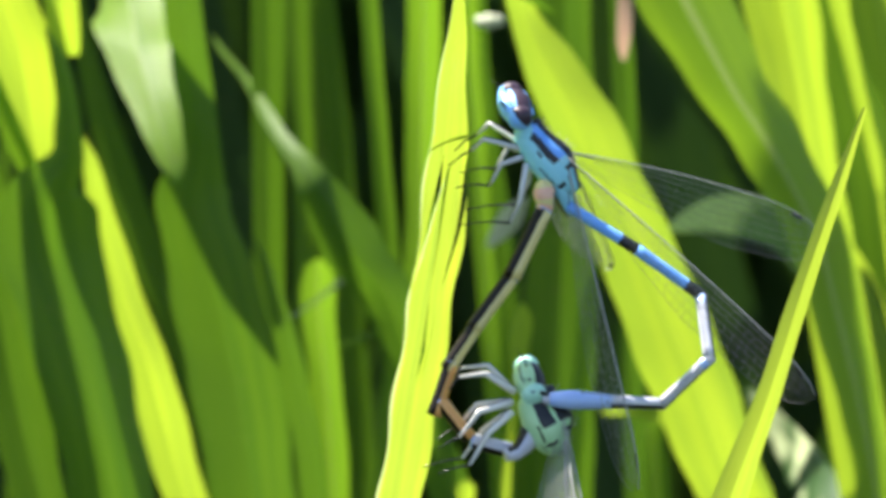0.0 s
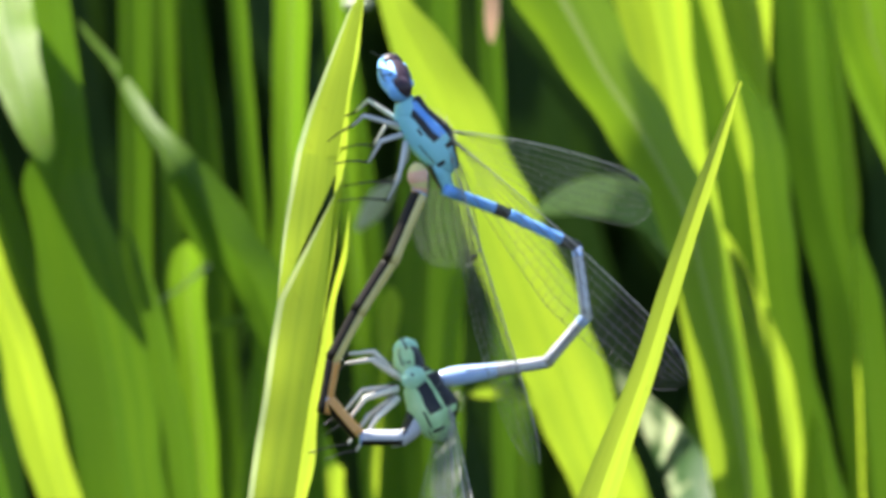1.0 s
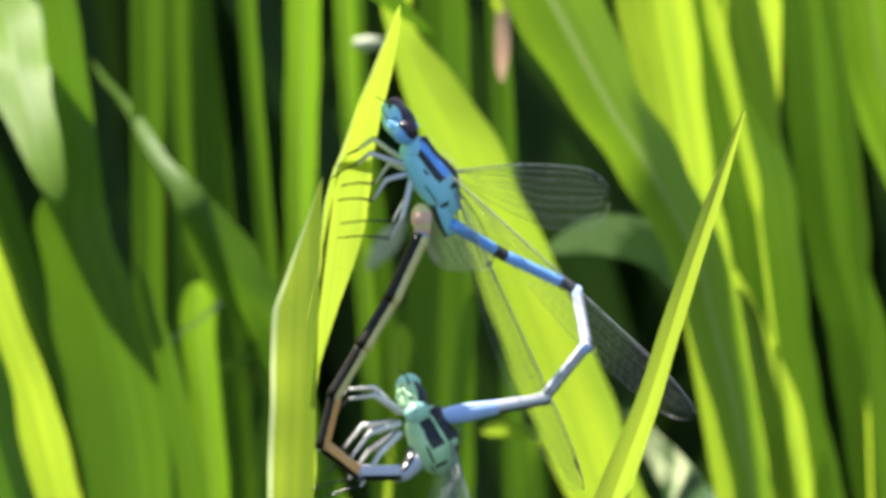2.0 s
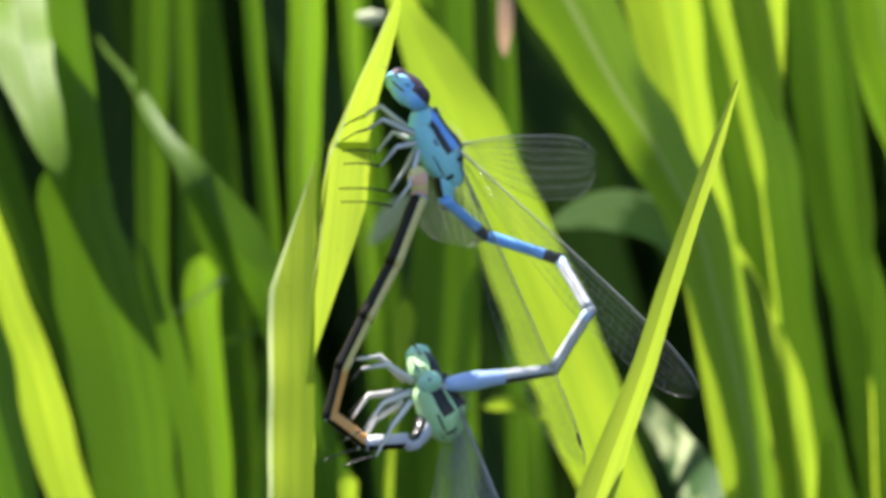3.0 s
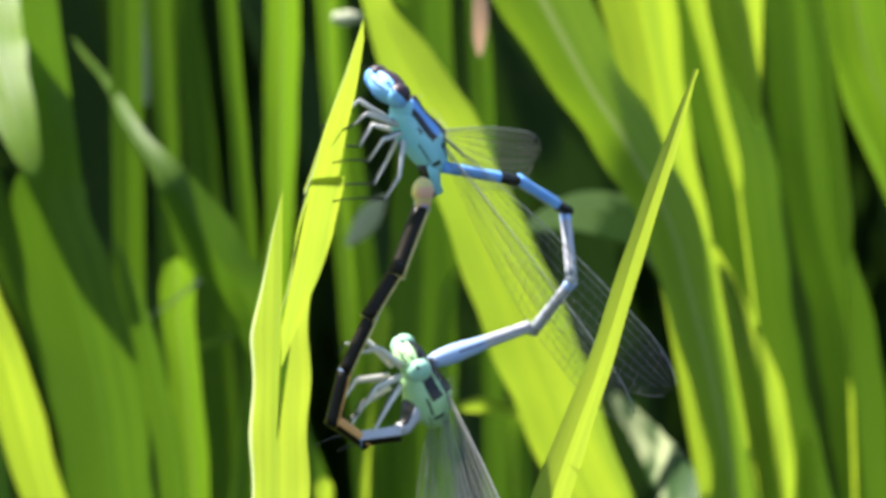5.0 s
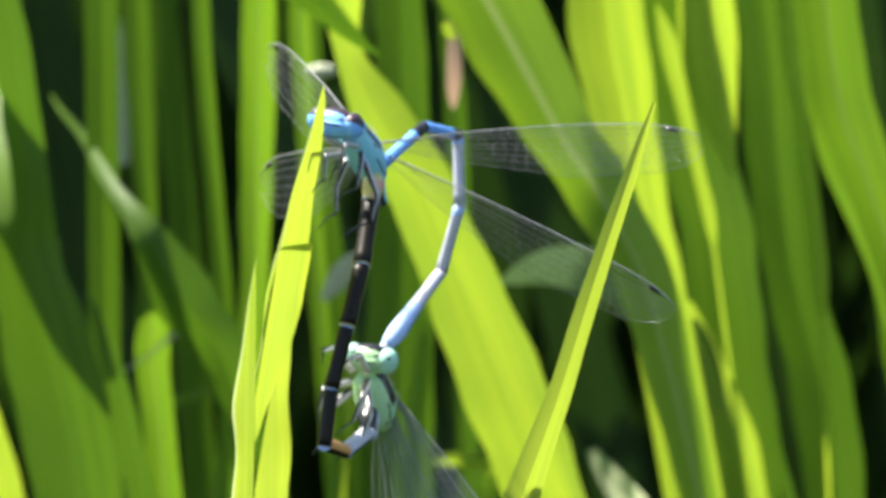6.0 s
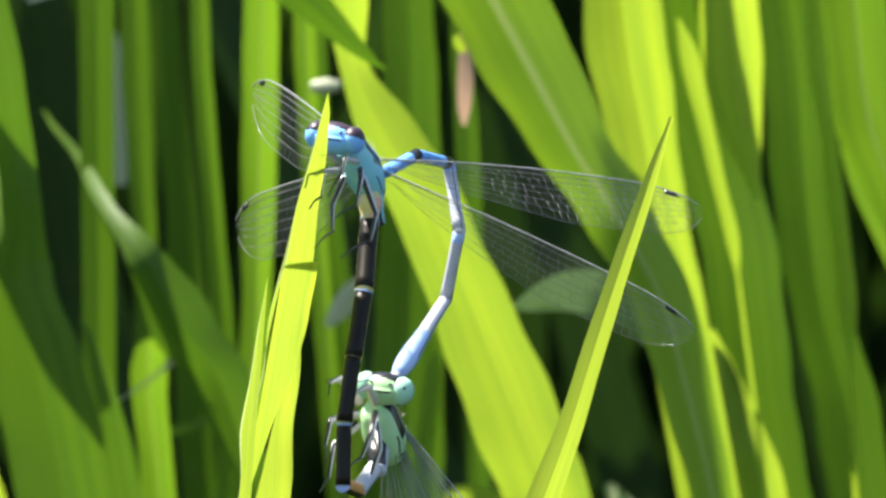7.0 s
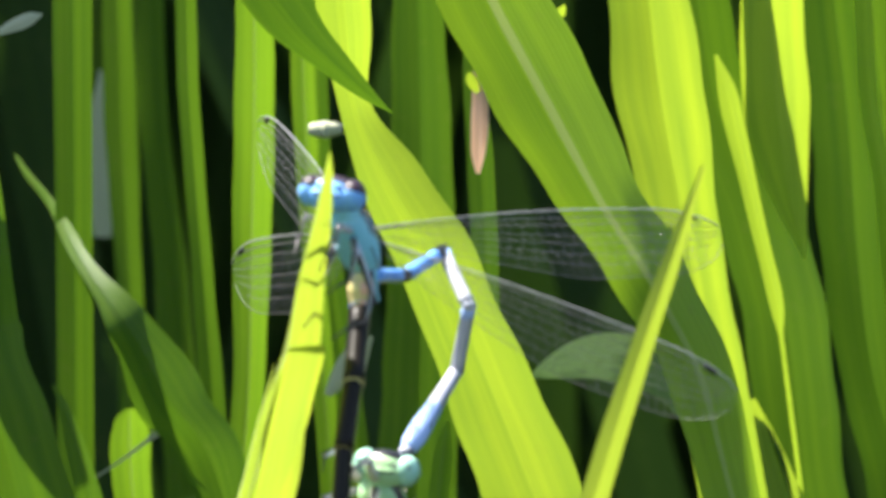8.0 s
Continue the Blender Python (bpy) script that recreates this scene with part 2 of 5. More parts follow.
def grass_blade(y, spine, material, fold=15, face=0.0, recline=0.0, above=274.0, rooted=True):
    """A rooted grass leaf in the upright plane y: control points (x, z, width) in millimetres, from low to high."""
    blade_count[0] += 1
    rng = random.Random(blade_count[0])
    (x0, z0, w0), (x1, z1, w1) = spine[0], spine[1]
    lean = max(-0.3, min(0.3, (x0 - x1) / max(z1 - z0, 1.0)))
    foot = [(x0 + lean * z0 * 0.55, 0.0, w0 * 0.5), (x0 + lean * z0 * 0.42, z0 * 0.5, w0 * 0.8), (x0 + lean * 12, z0 - 12, w0)] if z0 > 20 and rooted else []
    points = foot + list(spine)
    line = curve_points([(x * MM, y * MM, z * MM, w * MM) for x, z, w in points], 7)
    if recline:
        line = [np.array((p[0], p[1] + d, p[2] - 0.26 * d, p[3])) for p in line for d in (recline * max(0.0, p[2] - above * MM) ** 1.5 * 8,)]
    line = [(p[0], p[1], p[2], max(p[3], 0.0003) * max(0.55, abs(q[2] - p[2]) / (math.hypot(q[0] - p[0], q[2] - p[2]) + 1e-9)))
            for p, q in zip(line, line[1:] + [line[-2]])]
    bm, strip = bmesh.new(), bmesh.new()
    ribbed = material in (pale_rib, glossy)
    leaf_sheet(bm, strip, line, fold, 1.0, rng.uniform(0, 6), face, 0.09 if material is pale_rib else 0.03)
    thing = new("grass_blade", mesh_of("grass_blade", bm, material))
    words = {"sun_toned_leaf": "grass leaf with sunlight painted as bright yellow-green, rooted in damp soil", "shade_toned_leaf": "upright grass leaf with shade painted as mid-green, rooted in damp soil",
             "perch_leaf_skin": "narrow yellow-green grass leaf standing before the bank", "faded_dappled_leaf": "broad fading grass leaf, dappled light painted as pale blotches on dark green", "dry_straw": "pale dry straw-coloured leaf caught among green ones", "rosy_brown_sheath": "rosy brown dry leaf sheath on a grass stem",
             "sheen_leaf": "broad green grass leaf with a pale sheen", "ribbed_leaf": "broad green grass leaf with a pale midrib"}
    tagged(thing, words[material.name], "grass leaf", "grass leaves in the bank")
    part("midrib", strip, rib_green if ribbed else material, thing, "pale midrib" if ribbed else "")
    return thing


# ---- ground and far grass ----
bm = bmesh.new()
bmesh.ops.create_grid(bm, x_segments=40, y_segments=40, size=400.0)
for v in bm.verts:
    if v.co.length < 60:
        v.co.z = -0.002
ground = tagged(new("ground", mesh_of("ground", bm, soil)), "dark damp soil under the grass", "ground", kind="structure")


def grass_stuff(name, label, seed, count, xs, ys, heights, widths, steps=6, keep=None):
    rng = random.Random(seed)
    bm = bmesh.new()
    uv = bm.loops.layers.uv.new("UVMap")
    for _ in range(count):
        x, y, h, w = rng.uniform(*xs), rng.uniform(*ys), rng.uniform(*heights), rng.uniform(*widths)
        if keep and not keep(x, y, rng.random()):
            continue
        bend, away, turn = rng.uniform(-0.35, 0.35) * h, rng.uniform(-0.2, 0.25) * h, rng.uniform(-0.6, 0.6)
        last = None
        for i in range(steps + 1):
            s = i / steps
            cx, cy, cz = x + bend * s * s, y + away * s * s, h * s * (1 - 0.12 * s)
            half = w / 2 * (0.7 + 0.6 * s) * (1 - s ** 3) + 0.0002
            dx, dy = math.cos(turn + s) * half, math.sin(turn + s) * half
            row = [bm.verts.new((cx - dx, cy - dy, cz)), bm.verts.new((cx, cy - half * 0.3, cz)), bm.verts.new((cx + dx, cy + dy, cz))]
            if last:
                for k in (0, 1):
                    f = bm.faces.new((last[k], last[k + 1], row[k + 1], row[k]))
                    for loop, c in zip(f.loops, ((k / 2, s - 1 / steps), (k / 2 + 0.5, s - 1 / steps), (k / 2 + 0.5, s), (k / 2, s))):
                        loop[uv].uv = c
            last = row
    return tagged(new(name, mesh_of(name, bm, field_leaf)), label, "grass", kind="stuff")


grass_stuff("far_grass", "dense grass standing behind the bank, its shade painted as dark green", 3, 4200, (-0.5, 0.5), (0.26, 1.5), (0.34, 0.62), (0.004, 0.009))


def open_meadow(x, y, chance):
    """Thins out with distance; leaves the bank itself and the open lane in front of it free."""
    r = math.hypot(x, y)
    if abs(x) < 0.16 and -1.2 < y < 0.26 or r < 0.4 or abs(x) < 0.5 and 0.2 < y < 1.5:
        return False
    return chance < 1.25 - r / 3.8 + 0.12 * math.sin(3.1 * x + 1.7 * y) + 0.1 * math.sin(7.3 * y - 4.0 * x)


grass_stuff("meadow_grass", "mid-height green grass spreading around the bank", 4, 42000, (-3.6, 3.6), (-3.6, 3.6), (0.14, 0.34), (0.006, 0.014), 3, open_meadow)

# ---- leaves of the bank ----
grass_blade(-10, [(17.6, 286.7, 2.4), (19.7, 292.6, 1.7), (22.1, 300.5, 1.3), (24.2, 307.0, 0.9), (25.3, 310.4, 0.4), (25.7, 311.6, 0.1)], perching, fold=20, face=16)
# broad leaf painted sunlit behind the pair, and the darker leaf bowing over it
grass_blade(104, [(21.7, 252.5, 5.6), (20.7, 254.8, 5.6), (19.6, 257.8, 6.0), (18.5, 260.8, 6.3), (17.0, 264.6, 6.5), (15.3, 268.9, 6.2), (13.6, 273.2, 5.7), (11.9, 277.4, 5.2), (10.0, 281.7, 5.3), (7.6, 285.9, 4.2), (5.7, 290.1, 2.0), (5.1, 295.1, 3.2), (4.6, 303.1, 3.0), (4.6, 313.1, 0.1)], sun_toned, face=18, fold=14)
grass_blade(100, [(-62.0, 0.0, 2.0), (-61.0, 180.0, 3.4), (-57.0, 290.0, 4.4), (-46.0, 325.0, 4.8), (-28.0, 332.0, 5.2), (-14.0, 326.0, 5.6), (1.0, 297.7, 4.7), (2.6, 295.6, 4.0), (4.3, 293.9, 2.9), (5.9, 292.4, 1.9), (7.3, 291.2, 0.8), (8.0, 290.7, 0.1)], shade_toned, face=15, fold=8, rooted=False)
# ribbed leaf and its neighbours
grass_blade(101, [(31.7, 253.4, 3.0), (31.1, 257.3, 2.8), (30.3, 261.2, 3.0), (29.3, 265.4, 3.5), (28.2, 269.7, 3.9), (27.6, 272.2, 4.3), (26.5, 275.2, 4.5), (25.2, 277.7, 4.8), (23.3, 281.1, 5.6), (21.1, 284.5, 5.6), (19.5, 287.4, 6.3), (17.7, 290.8, 7.2), (14.5, 296.8, 7.2), (8.5, 310.8, 6.0), (2.5, 330.8, 0.1)], pale_rib, face=8, fold=22)
# right-hand light and shade: lit streaks and darker parts built as separate leaves
grass_blade(126, [(37.1, 246.2, 6.0), (35.5, 253.4, 5.5), (34.2, 260.5, 5.4), (33.6, 265.7, 5.4), (32.8, 271.9, 5.5), (31.1, 278.4, 5.5), (28.5, 284.9, 4.6), (27.0, 292.9, 4.0), (25.5, 304.9, 2.5), (24.5, 316.9, 0.1)], shade_toned, face=-6, fold=12)
grass_blade(114, [(26.4, 279.2, 4.4), (25.6, 283.5, 5.0), (24.8, 287.7, 5.7), (23.8, 295.7, 5.0), (22.8, 307.7, 3.5), (22.2, 321.7, 0.1)], sun_toned, face=5, fold=14)
grass_blade(120, [(32.5, 271.9, 0.3), (32.3, 273.4, 0.8), (31.3, 277.7, 1.0), (30.3, 282.0, 1.1), (29.6, 285.0, 1.3), (28.9, 288.0, 1.2), (28.2, 290.2, 0.2)], sun_toned, face=20, fold=10)
grass_blade(121, [(35.2, 247.6, 3.2), (35.0, 251.3, 3.6), (34.4, 254.8, 3.6), (33.8, 257.9, 3.2), (32.5, 261.8, 2.2), (31.4, 265.3, 1.3), (30.7, 267.5, 0.4)], sun_toned, face=20, fold=12)
grass_blade(123, [(34.0, 276.3, 0.1), (33.8, 277.4, 0.8), (33.3, 279.1, 1.8), (32.8, 281.3, 2.9), (32.5, 283.5, 3.7), (32.2, 285.6, 4.2), (31.8, 292.6, 4.0), (31.2, 304.6, 3.2), (31.2, 316.6, 0.1)], sun_toned, face=16, fold=12, rooted=False)
grass_blade(128, [(42.5, 245.6, 3.9), (41.6, 253.7, 4.7), (40.4, 260.8, 4.7), (38.7, 267.0, 4.3), (37.5, 275.7, 4.7), (36.8, 284.4, 4.7), (35.8, 292.4, 4.0), (34.8, 306.4, 0.1)], shade_toned, face=-8, fold=16)
grass_blade(127, [(40.8, 263.7, 0.2), (40.7, 265.9, 1.0), (40.2, 271.6, 1.3), (39.6, 276.0, 1.3), (39.1, 280.3, 1.1), (38.3, 284.7, 1.1), (37.7, 292.7, 1.1), (37.1, 300.7, 0.1)], sun_toned, face=20, fold=14)
grass_blade(132, [(52.2, 244.5, 4.7), (48.6, 257.1, 4.7), (46.2, 268.1, 4.0), (44.1, 274.7, 4.8), (42.3, 279.6, 5.2), (41.6, 283.5, 4.8), (40.6, 293.5, 4.6), (39.6, 307.5, 0.1)], glossy, face=-12, fold=12)
grass_blade(130, [(44.1, 269.1, 0.5), (42.5, 273.0, 0.9), (41.0, 276.1, 0.6), (40.1, 278.7, 0.3)], glossy, face=10, fold=10)
grass_blade(125, [(37.9, 246.5, 1.7), (37.8, 248.8, 1.4), (37.8, 251.0, 0.9), (37.7, 252.4, 0.1)], sun_toned, face=20, fold=10)
# faded leaf lying over with painted dapple, and a blotched one below it
grass_blade(122, [(33.9, 247.7, 2.5), (32.1, 258.0, 3.8), (29.5, 265.0, 5.5), (25.3, 268.9, 7.2), (21.1, 270.0, 6.3), (18.1, 269.3, 3.4), (16.3, 268.6, 0.1)], faded_dappled, face=-20, fold=8)
grass_blade(114, [(28.5, 249.7, 7.6), (26.6, 253.2, 6.7), (25.2, 255.4, 5.3), (24.1, 257.0, 3.7), (23.4, 257.8, 0.8)], faded_dappled, fold=8, recline=3.0, above=245)
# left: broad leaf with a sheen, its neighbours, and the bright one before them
grass_blade(117.5, [(-14.2, 249.3, 6.2), (-15.3, 257.3, 6.8), (-17.2, 266.0, 6.5), (-18.2, 270.3, 5.5), (-18.6, 272.9, 5.3), (-18.3, 274.6, 4.1), (-18.0, 276.8, 3.0), (-18.5, 281.1, 2.8), (-19.3, 287.5, 2.7), (-20.9, 295.5, 2.4), (-22.5, 304.5, 0.1)], shade_toned, face=18, fold=12)
# pale sheen of the broad leaf, shaped as an extra leaf leaning back
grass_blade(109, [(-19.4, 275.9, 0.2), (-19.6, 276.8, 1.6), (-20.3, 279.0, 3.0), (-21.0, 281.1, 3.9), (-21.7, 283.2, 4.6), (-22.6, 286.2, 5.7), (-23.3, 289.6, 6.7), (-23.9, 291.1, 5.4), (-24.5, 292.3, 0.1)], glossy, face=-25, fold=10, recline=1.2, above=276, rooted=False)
grass_blade(112, [(-19.1, 250.9, 3.2), (-19.9, 253.6, 3.3), (-20.7, 256.6, 3.5), (-21.8, 261.0, 3.1), (-23.3, 265.3, 2.9), (-24.6, 270.0, 2.4), (-25.4, 273.9, 1.6), (-26.0, 276.9, 1.0), (-26.6, 278.8, 0.2)], sun_toned, face=22, fold=18)
# lit upper patches and shaded lower part of a leaf, built as separate leaves
grass_blade(108, [(-28.4, 272.0, 1.9), (-29.4, 277.1, 2.1), (-29.9, 279.6, 3.2), (-30.3, 282.2, 4.6), (-31.0, 286.0, 5.6), (-32.3, 289.8, 5.2), (-33.3, 296.8, 3.6), (-34.3, 304.8, 0.1)], sun_toned, face=20, fold=10)
grass_blade(104, [(-24.3, 253.3, 6.4), (-25.3, 258.9, 6.3), (-26.3, 263.2, 6.9), (-27.4, 267.5, 6.9), (-28.6, 272.1, 7.7), (-28.4, 276.9, 5.8), (-27.3, 278.8, 2.8), (-27.2, 282.4, 1.7), (-27.9, 286.6, 1.1), (-28.7, 288.7, 0.2)], shade_toned, face=4, fold=10)
grass_blade(107, [(-27.4, 285.8, 2.0), (-27.5, 287.5, 2.3), (-27.7, 290.0, 2.5), (-27.9, 297.0, 2.6), (-28.1, 305.0, 0.1)], sun_toned, face=16, fold=10, rooted=False)
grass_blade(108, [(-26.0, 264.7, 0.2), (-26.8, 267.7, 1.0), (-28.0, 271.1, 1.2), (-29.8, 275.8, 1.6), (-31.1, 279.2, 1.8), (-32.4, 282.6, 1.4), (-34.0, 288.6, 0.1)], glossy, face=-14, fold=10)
grass_blade(107, [(-29.7, 252.4, 4.0), (-31.0, 258.1, 4.6), (-32.0, 263.7, 4.2), (-32.7, 268.0, 3.9), (-33.3, 271.3, 3.8), (-34.0, 276.1, 3.6), (-35.0, 286.1, 2.0), (-36.0, 296.1, 0.1)], shade_toned, face=-20, fold=20)
grass_blade(160, [(-20.6, 249.8, 2.7), (-23.3, 257.1, 2.9), (-25.4, 263.6, 2.7), (-27.5, 271.3, 1.8), (-28.6, 277.2, 1.3), (-29.2, 287.2, 0.1)], shade_toned, face=-12, fold=12)
grass_blade(120, [(-9.5, 248.1, 2.0), (-9.9, 251.7, 2.1), (-10.8, 256.1, 2.0), (-11.6, 260.4, 1.7), (-12.7, 264.8, 1.2), (-13.5, 267.4, 0.5), (-14.0, 268.5, 0.1)], shade_toned, face=12, fold=10)
grass_blade(122, [(-3.0, 259.9, 3.4), (-4.6, 264.3, 4.9), (-6.5, 266.8, 5.4), (-8.6, 270.8, 3.8), (-10.0, 273.0, 3.1), (-11.9, 275.6, 1.8), (-13.0, 277.3, 1.7), (-15.0, 280.6, 1.2), (-16.6, 282.5, 1.0), (-17.6, 284.0, 0.3)], shade_toned, recline=2.0, above=272, face=-10, fold=20)
grass_blade(126, [(-8.2, 246.3, 2.4), (-8.6, 252.2, 2.6), (-8.9, 256.6, 2.3), (-9.3, 261.0, 2.5), (-9.4, 264.1, 2.3), (-9.4, 265.1, 1.5), (-9.4, 265.5, 0.5)], glossy, face=10, fold=12)
# upright leaves further in
grass_blade(130, [(-4.4, 245.2, 2.7), (-2.5, 257.7, 2.3), (-1.9, 264.8, 2.0), (-1.6, 275.3, 2.5), (-1.4, 284.1, 2.6), (-1.4, 296.1, 2.0), (-1.4, 310.1, 0.1)], glossy, face=5, fold=15)
grass_blade(128, [(-4.0, 245.8, 2.6), (-3.6, 258.3, 1.7), (-4.1, 265.3, 1.7), (-4.7, 273.7, 1.4), (-5.2, 280.2, 1.4), (-5.5, 284.5, 1.4), (-5.8, 298.5, 1.2), (-6.1, 312.5, 0.1)], shade_toned, face=-12, fold=15)
grass_blade(165, [(-10.7, 235.2, 2.7), (-10.8, 255.7, 2.1), (-11.2, 266.8, 1.9), (-11.6, 275.9, 2.3), (-11.9, 289.9, 1.6), (-12.2, 303.9, 0.1)], shade_toned, face=-12, fold=15)
grass_blade(170, [(-7.9, 254.4, 2.7), (-8.6, 265.6, 2.2), (-9.5, 274.8, 2.0), (-9.8, 288.8, 1.6), (-10.1, 302.8, 0.1)], shade_toned, face=-12, fold=12)
grass_blade(132, [(3.1, 264.2, 1.5), (2.3, 274.8, 1.5), (2.0, 279.2, 1.4), (1.8, 283.6, 1.6), (1.5, 293.6, 1.1), (1.2, 303.6, 0.1)], glossy, face=-12, fold=12)
grass_blade(136, [(5.9, 243.5, 2.6), (5.2, 256.1, 2.3), (3.6, 269.4, 2.1), (2.5, 278.3, 2.0), (2.2, 292.3, 1.6), (1.9, 302.3, 0.1)], shade_toned, face=-12, fold=12)
grass_blade(140, [(8.7, 242.3, 5.7), (8.9, 255.0, 5.4), (9.2, 268.4, 4.7), (9.2, 281.7, 3.9), (8.9, 291.7, 3.0), (8.6, 305.7, 0.1)], shade_toned, face=-12, fold=14)
grass_blade(122, [(10.3, 257.6, 1.3), (10.6, 260.7, 1.3), (11.0, 264.2, 1.0), (11.2, 265.7, 0.2)], glossy, fold=12)
grass_blade(124, [(16.1, 246.8, 2.1), (15.8, 250.9, 2.0), (15.5, 253.1, 1.4), (15.4, 254.0, 0.4)], glossy, face=-12, fold=12)
grass_blade(118, [(5.5, 259.2, 0.8), (5.7, 261.4, 1.5), (5.9, 263.3, 1.3), (5.9, 264.2, 0.2)], sun_toned, fold=12)
grass_blade(121, [(13.8, 269.1, 1.7), (13.6, 275.6, 1.7), (13.3, 282.5, 1.7), (12.8, 288.7, 1.3), (12.6, 296.7, 0.1)], shade_toned, face=-12, fold=8)
grass_blade(112, [(18.0, 256.0, 1.2), (16.7, 256.7, 1.5), (15.0, 257.5, 2.0), (13.4, 257.8, 2.0), (12.2, 257.7, 1.5), (11.6, 257.5, 0.1)], sun_toned, face=10, fold=6, rooted=False)
grass_blade(112, [(1.7, 248.7, 1.1), (1.7, 250.9, 1.2), (1.7, 251.9, 1.1), (1.7, 252.3, 0.2)], sun_toned, fold=6)
grass_blade(125, [(3.4, 266.7, 0.6), (4.4, 268.0, 1.9), (5.3, 269.3, 2.0), (6.3, 270.6, 0.2)], straw, fold=6, rooted=False)
grass_blade(124, [(-11.7, 261.3, 0.3), (-9.8, 262.6, 0.3), (-7.9, 264.1, 0.6), (-7.2, 264.7, 1.1), (-6.4, 265.1, 0.2)], straw, fold=6, rooted=False)
grass_blade(130, [(-9.9, 256.6, 0.6), (-8.0, 257.6, 1.3), (-6.3, 258.2, 1.3), (-4.6, 258.8, 0.1)], shade_toned, face=-12, fold=6)
grass_blade(178, [(-13.5, 265.0, 1.2), (-13.5, 266.0, 1.4), (-13.6, 268.8, 1.4), (-13.6, 271.5, 1.4), (-13.6, 273.9, 1.3), (-13.6, 276.9, 0.1)], straw, fold=6, rooted=False)
grass_blade(118, [(-17.4, 291.8, 0.5), (-16.6, 292.2, 1.2), (-15.7, 292.6, 1.6), (-15.0, 292.9, 1.3), (-14.4, 293.1, 0.1)], straw, fold=6, rooted=False)
grass_blade(113, [(13.2, 284.0, 0.2), (13.2, 284.8, 0.7), (13.3, 286.8, 1.1), (13.3, 289.0, 1.0), (13.3, 291.5, 0.8), (13.2, 295.1, 0.7), (13.0, 299.1, 0.1)], rosy, fold=8, rooted=False)
grass_blade(112, [(13.2, 289.4, 0.3), (12.9, 290.0, 0.8), (12.7, 290.4, 0.6), (12.6, 290.7, 0.1)], sun_toned, fold=6, rooted=False)
grass_blade(119, [(17.5, 292.2, 0.3), (18.0, 292.7, 0.9), (18.4, 293.2, 0.7), (18.6, 293.6, 0.1)], sun_toned, fold=6, rooted=False)
# unseen tall leaves added above the view, shaped to shade parts of the bank
grass_blade(131.4, [(-13.2, 0.0, 2.2), (-13.2, 172.9, 2.6), (-13.2, 315.7, 3.0), (-13.2, 345.7, 3.9), (-14.5, 350.2, 5.6), (-15.7, 355.3, 6.8), (-17.1, 359.6, 7.4), (-18.2, 363.0, 7.6), (-19.0, 364.6, 4.5), (-19.4, 366.1, 2.7), (-19.8, 368.1, 0.1)], shade_toned, face=-10, fold=10, rooted=False)
grass_blade(191.3, [(-46.5, 0.0, 2.2), (-46.5, 151.3, 2.6), (-46.5, 272.5, 3.0), (-46.5, 302.5, 4.7), (-46.3, 320.3, 4.7), (-46.1, 338.8, 4.0), (-46.1, 355.2, 3.8), (-46.5, 356.7, 2.3), (-46.9, 358.7, 0.1)], shade_toned, face=-10, fold=10, rooted=False)
grass_blade(193.3, [(-42.0, 0.0, 2.2), (-42.0, 151.0, 2.6), (-42.0, 271.9, 3.0), (-42.0, 301.9, 4.3), (-42.6, 319.8, 4.3), (-42.9, 338.3, 4.2), (-43.4, 354.7, 4.2), (-43.8, 356.2, 2.5), (-44.2, 358.2, 0.1)], shade_toned, face=-10, fold=10, rooted=False)
grass_blade(184.3, [(-53.4, 0.0, 2.2), (-53.4, 152.3, 2.6), (-53.4, 274.6, 3.0), (-53.4, 304.6, 5.8), (-55.9, 322.3, 6.4), (-59.6, 336.0, 6.2), (-61.6, 343.3, 4.8), (-62.0, 344.8, 2.9), (-62.4, 346.8, 0.1)], shade_toned, face=-10, fold=10, rooted=False)
grass_blade(161.4, [(-38.2, 0.0, 2.2), (-38.2, 160.2, 2.6), (-38.2, 290.4, 3.0), (-38.2, 320.4, 7.3), (-37.7, 328.5, 7.3), (-37.2, 337.4, 7.3), (-37.2, 346.3, 6.4), (-37.0, 354.2, 5.1), (-37.4, 355.7, 3.1), (-37.8, 357.7, 0.1)], shade_toned, face=-10, fold=10, rooted=False)
grass_blade(164.9, [(-34.5, 0.0, 2.2), (-34.5, 162.0, 2.6), (-34.5, 294.0, 3.0), (-34.5, 324.0, 7.8), (-34.3, 332.2, 8.2), (-33.8, 341.1, 8.2), (-33.6, 350.0, 7.7), (-33.6, 357.9, 6.0), (-34.0, 359.4, 3.6), (-34.4, 361.4, 0.1)], shade_toned, face=-10, fold=10, rooted=False)


# ---- perch leaf: two halves along a keel, which sway and turn in three lengths ----
def perch_half_width(d):
    """Half the leaf's width in millimetres at d millimetres from its tip."""
    return float(np.interp(d, (0, 1.4, 4.9, 8.5, 12, 15.5, 20), (0.04, 0.75, 1.5, 2.25, 2.7, 2.92, 3.0)))


